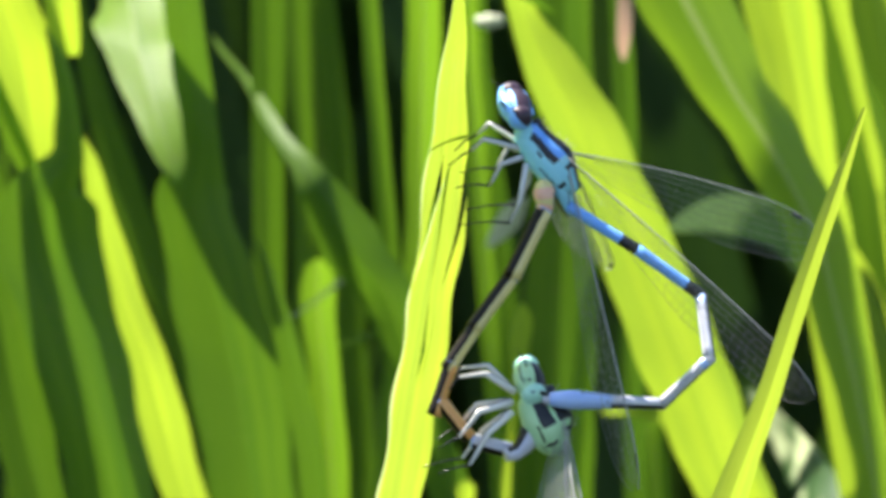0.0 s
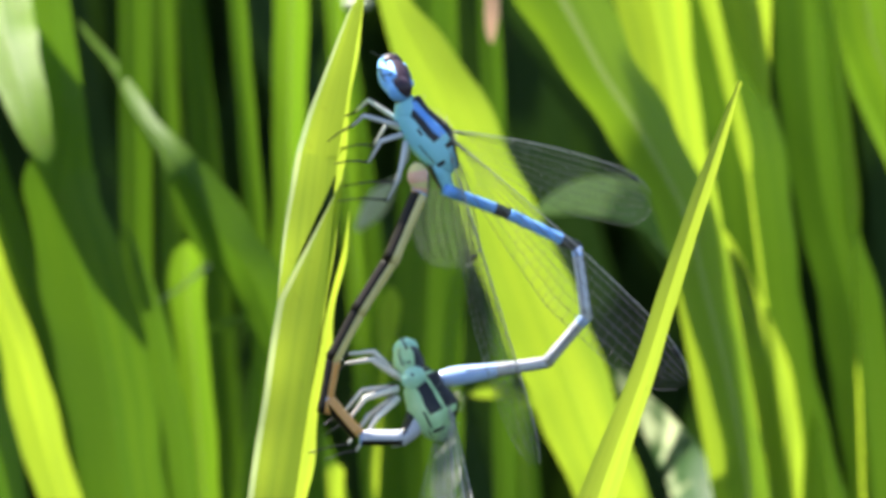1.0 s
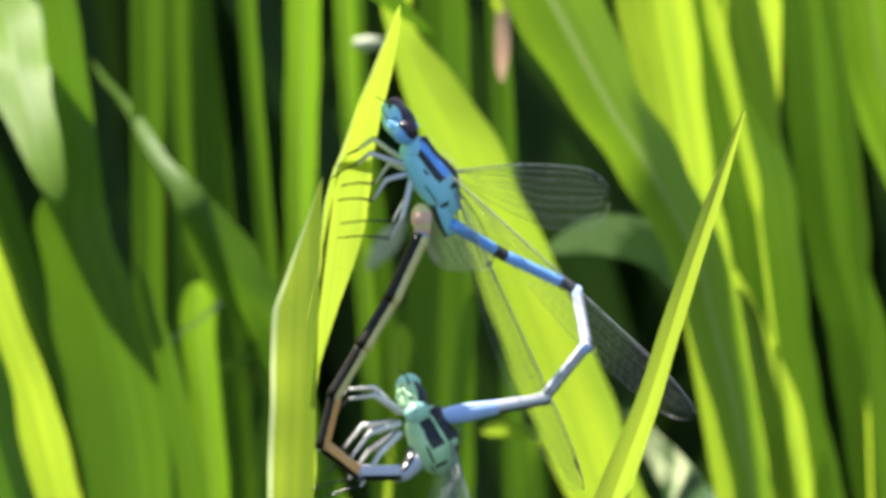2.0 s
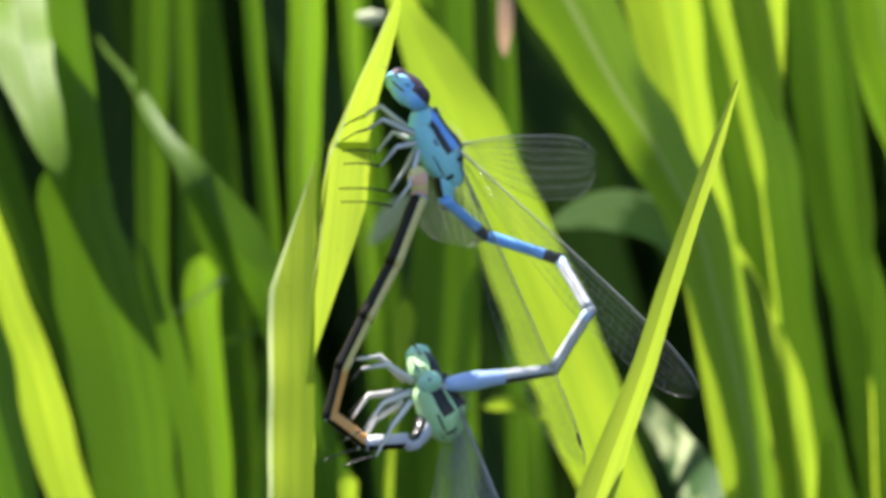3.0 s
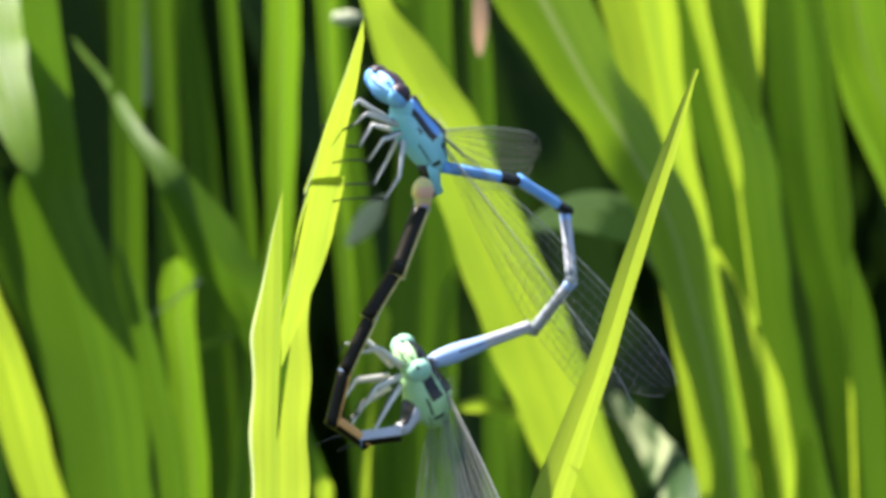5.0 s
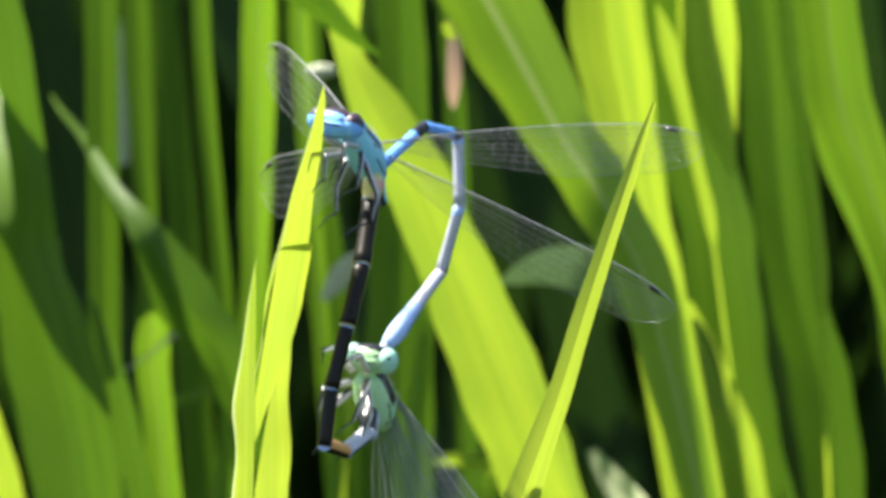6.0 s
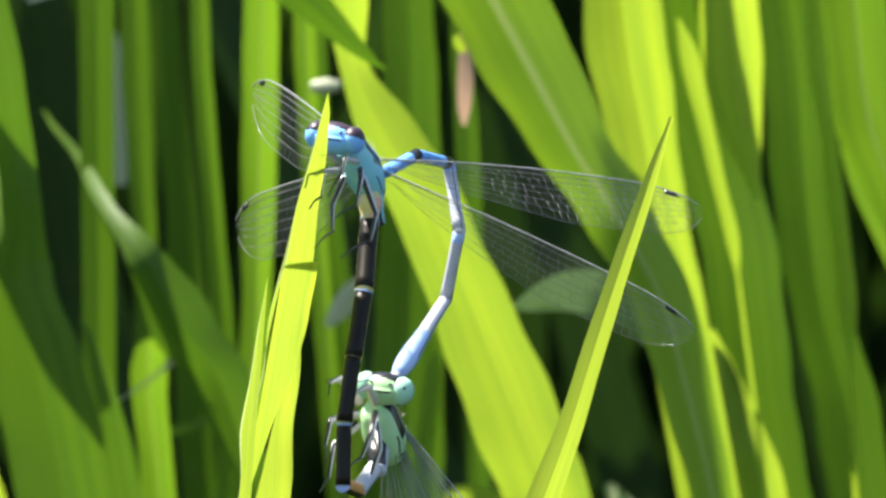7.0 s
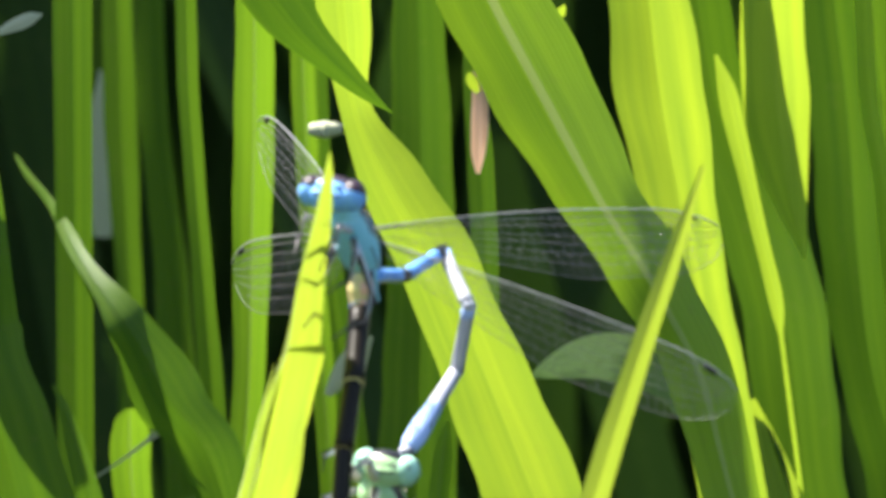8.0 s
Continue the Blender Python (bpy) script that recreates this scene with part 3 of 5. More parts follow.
def perch_half(side, low, high, joint, share, turn=0.0):
    """One half of the leaf between low and high millimetres from the tip, along x from its keel; share(d) gives inner and outer edge. Returns the half and its margin."""
    bm, rim = bmesh.new(), bmesh.new()
    uv, rim_uv = bm.loops.layers.uv.new("UVMap"), rim.loops.layers.uv.new("UVMap")
    n = max(12, int((low - high) * 1.6)) if low < 60 else 40
    rows = []
    for i in range(n + 1):
        d = low + (high - low) * i / n
        h = perch_half_width(d) * MM
        inner, outer = share(d)
        row = []
        for c in range(7):
            u = inner + (outer - inner) * (c / 6 if c < 5 else (0.87, 1.0)[c - 5])
            a = radians(turn - side * 9.0 * (u - 0.5)) + 0.05 * math.sin(d * 0.9 + side) * u
            row.append((h * u * math.cos(a), h * u * math.sin(a), (joint - d) * MM, u, d))
        rows.append(row)
    for mesh, layer, first, last in ((bm, uv, 0, 5), (rim, rim_uv, 5, 6)):
        grid = [[mesh.verts.new(p[:3]) for p in row[first:last + 1]] for row in rows]
        for i in range(n):
            for k in range(last - first):
                q = ((i, k), (i, k + 1), (i + 1, k + 1), (i + 1, k))
                f = mesh.faces.new([grid[r][c] for r, c in q])
                for loop, (r, c) in zip(f.loops, q):
                    loop[layer].uv = (0.5 + side * 0.5 * rows[r][first + c][3], 1 - rows[r][first + c][4] / 60)
    return bm, rim


def perch_leaf():
    """A rooted foot, and three lengths of two halves each; the upper ones run out over the lowest in a slanting seam."""
    def left_seam(d):
        return min(1.0, max(0.0, (d - 12.0) / 9.0))

    def right_seam(d):
        return min(1.0, max(0.0, (27.0 - d) / 12.0))
    bm, rim = perch_half(-1, 294.0, 50.0, 21.0, lambda d: (0.0, 1.0), 200.0)
    thing = tagged(new("perch_leaf", mesh_of("perch_leaf", bm, perching)), "bright yellow-green folded grass leaf bearing the damselflies", "grass leaf", "grass leaves in the bank")
    thing.matrix_basis = pose(-0.0012, 0.0045, 0.274, 0, 0, 0)
    part("margin", rim, pale_margin, thing, "pale leaf margin")
    bm, rim = perch_half(1, 294.0, 50.0, 21.0, lambda d: (0.0, 1.0), 75.0)
    part("leaf_half", bm, perching, thing)
    part("margin", rim, perching, thing)
    pieces = []
    for side, low, high, joint, share in ((-1, 11.15, 0.0, 11.0, lambda d: (0.0, 1.0)), (1, 11.15, 0.0, 11.0, lambda d: (0.0, 1.0)),
                                          (-1, 21.0, 11.0, 21.0, lambda d: (left_seam(d), 1.0)), (1, 27.0, 11.0, 21.0, lambda d: (0.0, right_seam(d))),
                                          (-1, 48.0, 12.0, 21.0, lambda d: (0.0, left_seam(d))), (1, 48.0, 15.0, 21.0, lambda d: (right_seam(d), 1.0))):
        bm, rim = perch_half(side, low, high, joint, share)
        length = part("leaf_half", bm, perching, thing)
        length.matrix_parent_inverse = thing.matrix_basis.inverted()
        part("margin", rim, pale_margin if side < 0 else perching, length, "pale leaf margin" if side < 0 else "")
        pieces.append(length)
    return pieces


perch_tip_left, perch_tip_right, perch_mid_left, perch_mid_right, perch_low_left, perch_low_right = perch_leaf()


# ---- damselflies ----
def lathe_segment(length, radii, pick, sides=32):
    bm = bmesh.new()
    k = len(radii) - 1
    tube(bm, [(length * i / k, 0, 0) for i in range(k + 1)], radii, sides, 1.0, pick)
    return bm


def wing(parent, length, chord, membrane, vein_colour):
    """Clear narrow wing: span along x, trailing edge towards y, with veins and a dark cell near the tip."""
    def edges(s):
        lead = -0.10 * chord * math.sin(math.pi * min(1, s * 1.05)) - 0.02 * chord
        body = min(1.0, 0.14 + 1.45 * max(0.0, s - 0.06) ** 0.75) if s < 0.72 else 1.0
        end = math.sqrt(max(0.0, 1 - (max(0.0, s - 0.80) / 0.20) ** 2))
        mid = 0.35 * chord * body
        return mid + (lead - mid) * end, mid + (chord * body - mid) * end
    def height(s, u):
        return 0.00004 * math.sin(u * 22) * (1 - 0.6 * u) + 0.0006 * s * s
    bm = bmesh.new()
    n, m = 40, 14
    grid = []
    for i in range(n + 1):
        s = i / n
        a, b = edges(s)
        grid.append([bm.verts.new((s * length, a + (b - a) * k / m, height(s, k / m))) for k in range(m + 1)])
    for i in range(n):
        for k in range(m):
            bm.faces.new((grid[i][k], grid[i][k + 1], grid[i + 1][k + 1], grid[i + 1][k]))
    ob = part("wing", bm, membrane, parent, "clear wing with dark veins")
    bm = bmesh.new()
    def vein(points, r):
        tube(bm, points, [r] * len(points), 4)
    def on(s, u):
        a, b = edges(s)
        return (s * length, a + (b - a) * u, height(s, u))
    for u, s0, s1, r in ((0.10, 0.0, 0.95, 0.000034), (0.22, 0.02, 0.97, 0.000026), (0.36, 0.10, 0.985, 0.000021),
                         (0.50, 0.14, 0.98, 0.000021), (0.64, 0.16, 0.96, 0.000019), (0.80, 0.05, 0.90, 0.000019), (1.0, 0.0, 0.99, 0.000022)):
        vein([on(s0 + (s1 - s0) * i / 24, u) for i in range(25)], r)
    front = bmesh.new()
    tube(front, [on(0.995 * i / 30, 0.0) for i in range(31)], [0.000048] * 31, 5)
    part("leading_edge", front, costa_grey, ob, "pale stiff leading edge")
    rng = random.Random(9)
    for band, (u0, u1) in enumerate(((0.0, 0.10), (0.10, 0.22), (0.22, 0.36), (0.36, 0.50), (0.50, 0.64), (0.64, 0.80), (0.80, 1.0))):
        s = 0.26 + 0.02 * band
        while s < 0.95:
            vein([on(s, u0), on(s + 0.004, u1)], 0.000013)
            s += rng.uniform(0.022, 0.045)
    part("venation", bm, vein_colour, ob, "fine wing veins")
    bm = bmesh.new()
    cell = [on(0.895, 0.01), on(0.93, 0.01), on(0.935, 0.10), on(0.90, 0.10)]
    low = [bm.verts.new((p[0], p[1], p[2] - 0.00005)) for p in cell]
    high = [bm.verts.new((p[0], p[1], p[2] + 0.00005)) for p in cell]
    bm.faces.new(low[::-1]), bm.faces.new(high)
    for k in range(4):
        bm.faces.new((low[k], low[(k + 1) % 4], high[(k + 1) % 4], high[k]))
    part("stigma", bm, black, ob, "black wing cell")
    return ob


def thorax(parent, side_colour, stripe_colour, size, waist, broad=1.0, bands=(17, 35, 55), waist_colour=None):
    """Deep, slanting thorax: black back with a pale stripe, pale flanks with short black sutures."""
    bm = bmesh.new()
    ellipsoid(bm, (0, 0, 0), (0.00265, 0.00108, 0.00105), 200, 120)
    for v in bm.verts:
        x, z = v.co.x, v.co.z
        if x > 0.0008:
            blunt = 1 + 0.45 * ((x - 0.0008) / 0.0018) ** 2
            v.co.y, v.co.z = v.co.y * blunt, z * blunt
        if z > 0:
            round_back = 0.00105 * math.sqrt(max(0.02, 1 - (x / 0.00265) ** 2))
            run = (x + 0.0004) / 0.001
            slope = 0.00176 - 0.00041 * math.sqrt(run * run + 0.12) + 0.00014 * run
            v.co.z *= max(0.35, min(2.3, slope / round_back))
        else:
            v.co.z *= 1.16
        v.co.y *= 1.0 - 0.22 * max(0, z) / 0.0010
        v.co *= size
        v.co.y *= broad
    for f in bm.faces:
        c = f.calc_center_median() / size
        a = math.degrees(math.atan2(abs(c.y), c.z + 0.0003))
        edge = 1.2 * math.sin(c.x * 3600)
        f.material_index = 1 if a < bands[0] else 2 if a < bands[1] + edge else 1 if a < bands[2] + edge and c.x < 0.0025 else 0
        if c.x < -0.0004:
            f.material_index = 1 if a < 16 or abs(c.x + 0.0011) < 0.00016 and a < 32 else 0
        if 92 < a < 98 and -0.0014 < c.x < 0.0 or 62 < a < 70 and 0.0004 < c.x < 0.0009 or 58 < a < 96 and -0.00185 < c.x < -0.0016 or 106 < a < 111 and -0.0022 < c.x < -0.0014:
            f.material_index = 1
    back = [v.co.copy() for v in bm.verts if v.co.z > 0.0007 * size and abs(v.co.x) < 0.0021 * size]
    part("thorax", bm, (side_colour, black, stripe_colour), parent)
    rng = random.Random(5)
    hairs = bmesh.new()
    for v in rng.sample(back, 36):
        out = Vector((rng.uniform(-0.2, 0.5), 1.2 * v.y / (0.0011 * size), 1.0)).normalized() * rng.uniform(0.0002, 0.00045) * size
        tube(hairs, [v, v + out * 0.5, v + out + Vector((0.0001, 0, 0))], [0.000014, 0.000011, 0.000006], 4)
    part("hairs", hairs, hair_grey, parent, "short pale hairs")
    bm = bmesh.new()
    tube(bm, [Vector(p) * size for p in ((0.0016, 0, 0.0), (0.0023, 0, 0.0002), (0.0028, 0, 0.0004), (0.0032, 0, 0.0004))],
         [r * size for r in (0.0009, 0.00085, 0.0006, 0.0004)], 16, pick=lambda i, a: 1 if i == 2 else 0)
    part("collar", bm, (side_colour, black), parent)
    bm = bmesh.new()
    tube(bm, waist, [0.0008, 0.00062, 0.00048, 0.00042], 16, pick=lambda i, a: 1 if math.sin(a) < -0.35 else 0)
    part("waist", bm, (waist_colour or side_colour, black), parent)


def head(parent, face_colour, eye_top, eye_low, crown, cap, pupil, nape):
    """Wide head: an eye at either end, dark crown between, pale face in front (x), with feelers."""
    bm = bmesh.new()
    ellipsoid(bm, (0, 0, 0), (0.00098, 0.00152, 0.00096), 72, 54)
    for v in bm.verts:
        if v.co.x > 0 and v.co.z < 0.0002:
            v.co.x *= 1.18
    for f in bm.faces:
        c = f.calc_center_median()
        dark = c.z > 0.00014 and -0.00050 < c.x < 0.00058 or c.x < nape and c.z > -0.0004
        line = abs(c.z - 0.00006) < 0.00005 and c.x > 0.0006 and abs(c.y) < 0.0007
        f.material_index = 1 if dark or line else 0
    ob = part("head", bm, (face_colour, crown), parent)
    bm = bmesh.new()
    ellipsoid(bm, (0.00050, 0, -0.00046), (0.00044, 0.00078, 0.00036), 24, 16)
    part("snout", bm, face_colour, ob)
    for side in (-1, 1):
        bm = bmesh.new()
        ellipsoid(bm, (0.00008, side * 0.00112, 0.00004), (0.00080, 0.00070, 0.00082), 48, 36)
        for f in bm.faces:
            c = f.calc_center_median()
            f.material_index = 0 if c.z > cap + 0.0003 * (c.x / 0.00076) else 1
        eye = part("eye", bm, (eye_top, eye_low), ob, "bulging eye with a dark cap" if not pupil else "bulging pale green eye")
        if pupil:
            bm = bmesh.new()
            ellipsoid(bm, (0.00064, side * 0.00140, 0.00034), (0.00013, 0.00013, 0.00013), 10, 8)
            part("eye_spot", bm, black, eye)
        bm = bmesh.new()
        ellipsoid(bm, (-0.00058, side * 0.00072, 0.00050), (0.00020, 0.00042, 0.00016), 14, 8)
        part("spot", bm, face_colour, ob, "pale spot behind the eye")
        bm = bmesh.new()
        tube(bm, [(0.0006, side * 0.0004, 0.0003), (0.0010, side * 0.0007, 0.0006), (0.0019, side * 0.0012, 0.0006)], [0.0001, 0.00005, 0.00002], 6)
        part("feeler", bm, black, ob)
    return ob


def legs(parent, rows_of_legs, colour, stout=1.0, forward=0.0):
    for hip, knee, ankle, toe in rows_of_legs:
        bm = bmesh.new()
        pts = curve_points([[c * MM for c in hip], [c * MM for c in knee]], 3) + curve_points([[c * MM for c in knee], [c * MM for c in ankle]], 4)[1:]
        tube(bm, pts, [stout * r for r in (0.00022, 0.00021, 0.00019, 0.00017, 0.00014, 0.00012, 0.00010, 0.00008)][:len(pts)], 8,
             pick=lambda i, a: 1 if math.sin(a) < -0.5 else 0)
        leg = part("leg", bm, (colour, black), parent, at=Matrix.Translation((forward, 0, 0)))
        bm = bmesh.new()
        tube(bm, curve_points([[c * MM for c in ankle], [(a * 0.5 + b * 0.5 + d) * MM for a, b, d in zip(ankle, toe, (0.1, 0, 0.1))], [c * MM for c in toe]], 3),
             [0.00009, 0.00008, 0.00007, 0.00006, 0.00005, 0.00005, 0.00004], 6)
        part("foot", bm, black, leg, "thin dark foot")
        bm = bmesh.new()
        for i in range(6):
            s = 0.15 + 0.14 * i
            a = Vector(knee) * (1 - s) + Vector(ankle) * s
            tube(bm, [a * MM, (a + Vector((0.15, 0.35 if hip[1] > 0 else -0.35, -0.3))) * MM], [0.000025, 0.00001], 4)
        part("bristles", bm, black, leg)


def male_damselfly():
    body = tagged(new("male_damselfly"), "bright blue and black male damselfly clinging to a grass leaf", "damselfly", "mating damselflies")
    thorax(body, turquoise, blue, 1.0, [(-0.0014, 0, -0.0003), (-0.0024, 0, -0.0007), (-0.0030, 0, -0.0009), (-0.0036, 0, -0.0010)])
    skull = head(body, eye_blue, eye_dark, eye_blue, eye_dark, 0.00008, False, -0.00062)
    wings = [wing(body, 0.0216, 0.0037, film, vein_black), wing(body, 0.0216, 0.0037, film, vein_black), wing(body, 0.0208, 0.0037, film, vein_black), wing(body, 0.0208, 0.0037, film, vein_black)]
    pairs = (((1.7, 0.5, -0.7), (3.6, 0.9, -2.0), (3.5, 0.9, -3.1), (3.6, 0.7, -5.0)),
             ((1.2, 0.6, -0.9), (1.7, 1.2, -2.1), (1.1, 1.1, -3.6), (2.3, 0.8, -5.5)),
             ((0.7, 0.6, -1.0), (-0.8, 1.4, -2.6), (-1.5, 1.2, -4.1), (0.3, 0.8, -6.8)))
    legs(body, [tuple((x + (0.45 if side < 0 and k else 0.0), y * side, z + (0.35 if side < 0 and k else 0.0)) for k, (x, y, z) in enumerate(leg))
                for leg in pairs for side in (1, -1)], leg_grey)
    segments = []
    for i, size in enumerate((4.97, 4.97, 4.36, 4.43, 7.39)):
        size *= MM
        if i < 2:
            radii = [0.00037, 0.00038, 0.00037, 0.00036, 0.00036, 0.00036, 0.00036, 0.00037, 0.00038, 0.00038]
            colours, rule = (blue, black, lavender), lambda k, a: 1 if k >= 7 else 2 if math.sin(a) > 0.75 else 0
        elif i < 4:
            radii = [0.00038, 0.00037, 0.00036, 0.00036, 0.00036, 0.00037, 0.00038, 0.00039]
            colours, rule = (lavender, black, pale_blue), lambda k, a: 1 if math.sin(a) < -0.93 or 0.05 < math.sin(a) < 0.25 else 2 if k == 0 else 0
        else:
            radii = [0.00039, 0.00039, 0.00040, 0.00041, 0.00043, 0.00046, 0.00050, 0.00056, 0.00060, 0.00060, 0.00052, 0.00036]
            colours, rule = (lavender, black, pale_blue), lambda k, a: (1 if k < 5 and math.sin(a) < -0.93 or k < 8 and 0.05 < math.sin(a) < 0.2 else 2 if k >= 5 else 0)
        seg = part("abdomen_segment", lathe_segment(size, radii, rule), colours, body,
                   ("sky-blue abdomen segment with a black ring", "grey-lavender abdomen segment", "pale blue abdomen end")[0 if i < 2 else 1 if i < 4 else 2])
        bm = bmesh.new()
        ellipsoid(bm, (size * 1.0, 0, 0), (0.00036, 0.00039, 0.00039), 16, 12)
        part("joint", bm, black if i < 2 else lavender, seg)
        if i == 4:
            for side in (-1, 1):
                bm = bmesh.new()
                tube(bm, [(size, side * 0.0003, 0), (size * 1.06, side * 0.0004, -0.0001), (size * 1.12, side * 0.0002, -0.0004)], [0.00018, 0.00014, 0.00006], 8)
                part("clasper", bm, black, seg)
        segments.append(seg)
    return body, skull, wings, segments


def female_damselfly():
    body = tagged(new("female_damselfly"), "pale green and black female damselfly held by the male", "damselfly", "mating damselflies")
    thorax(body, mint, mint, 0.88, [(-0.0002, 0, -0.0002), (-0.0009, 0.0003, -0.0008), (-0.0013, 0.0006, -0.0014), (-0.0013, 0.0009, -0.0020)], 1.3, (44, 53, 86), lavender)
    lean = Matrix.Translation((0.0026, 0, 0)) @ Matrix.Rotation(radians(-17), 4, Vector((0.24, -0.96, 0.13))) @ Matrix.Diagonal((0.92, 1.0, 1.28, 1)) @ Matrix.Translation((-0.0026, 0, 0))
    for trunk in body.children:
        if not trunk.name.startswith("waist"):
            trunk.data.transform(lean)
    skull = head(body, mint, eye_mint, eye_mint, black, 0.0004, True, -0.00030)
    for x, y, out, back in ((0.1, 0.35, 0.78, -0.12), (0.1, -0.35, 0.46, -0.16), (-0.3, 0.35, 0.62, -0.04), (-0.3, -0.35, 0.30, -0.20)):
        w = wing(body, 0.0205, 0.0036, smoky_film, vein_grey)
        span = Vector((-1, out, back)).normalized()
        trail = span.cross(Vector((0, 0.75, -0.66))).normalized()
        w.matrix_basis = Matrix.Translation(lean @ Vector((x * MM, y * MM, 0.95 * MM))) @ Matrix((span, trail, span.cross(trail))).transposed().to_4x4()
    legs(body, [((1.5, 0.5, -0.9), (2.9, 1.0, -2.6), (2.9, 0.9, -4.2), (2.2, 0.7, -5.0)), ((1.5, -0.5, -0.9), (3.3, -1.0, -2.2), (3.4, -0.9, -3.8), (2.8, -0.7, -4.6)),
                ((0.9, 0.6, -1.2), (0.6, 1.4, -3.4), (-0.8, 1.2, -4.8), (-1.4, 0.6, -6.2)), ((0.9, -0.6, -1.2), (1.0, -1.4, -3.2), (-0.2, -1.2, -4.6), (-0.8, -0.6, -6.0)),
                ((0.3, 0.6, -1.3), (-0.8, 1.5, -3.0), (-2.6, 1.2, -4.4), (-2.9, 0.6, -6.4)), ((0.3, -0.6, -1.3), (-0.6, -1.5, -3.0), (-2.2, -1.2, -4.6), (-2.4, -0.6, -7.2))], leg_cream, 1.25, 0.001)
    segments = []
    for i, size in enumerate((4.60, 3.86, 3.79, 3.44, 2.95, 2.53)):
        size *= MM
        side = (cream, cream, cream, orange, orange, lavender)[i]
        fat = (0.00056, 0.00052, 0.00048, 0.00046, 0.00046, 0.00050)[i]
        radii = [fat * c for c in (0.96, 1.0, 1.0, 0.98, 0.97, 0.97, 1.0, 1.03)]
        edge = -0.1 if i < 4 else -0.6
        seg = part("abdomen_segment", lathe_segment(size * 1.03, radii, lambda k, a: 1 if math.sin(a) < edge else 0), (side, bronze), body,
                   "bronze-black backed abdomen segment with %s flanks" % ("cream" if i < 3 else "orange" if i < 5 else "pale grey"))
        bm = bmesh.new()
        ellipsoid(bm, (size * 0.0, 0, 0), (0.00010, fat * 1.06, fat * 1.06), 16, 8)
        part("joint_ring", bm, pale_blue, seg, "thin pale blue ring")
        if i == 0:
            bm = bmesh.new()
            tube(bm, [(0.0003, 0, 0), (-0.0003, 0, 0.0001), (-0.0006, 0, 0.0003), (-0.0009, 0, 0.0005), (-0.0012, 0, 0.0007), (-0.00145, 0, 0.0009), (-0.0016, 0, 0.0010)],
                 [0.00050, 0.00054, 0.00066, 0.00070, 0.00062, 0.00042, 0.00016], 24,
                 pick=lambda k, a: 1 if k in (1, 2) and math.sin(a) < 0.1 and math.cos(a) < 0.75 else 2 if k == 1 or k > 3 else 0 if math.cos(a) > 0.1 else 2)
            part("abdomen_tip", bm, (pink, black, cream), seg, "swollen pinkish abdomen tip")
        segments.append(seg)
    return body, skull, segments


male, male_head, male_wings, male_segments = male_damselfly()
female, female_head, female_segments = female_damselfly()

# ---- dry stalk lodged behind the leaves ----
bm = bmesh.new()
tube(bm, [(0.00238, 0.11900, 0.28555), (0.00296, 0.11900, 0.28548), (0.00346, 0.11900, 0.28548), (0.00396, 0.11900, 0.28552), (0.00454, 0.11900, 0.28556)], [0.00034, 0.00050, 0.00052, 0.00048, 0.00032], 10)
stalk = tagged(new("dry_stalk", mesh_of("dry_stalk", bm, straw)), "short pale dry stalk lodged across grass leaves", "dry stalk")
bm = bmesh.new()
ellipsoid(bm, (0.00346, 0.11900, 0.28548), (0.0005, 0.0006, 0.0006), 12, 8)
part("node", bm, straw, stalk)

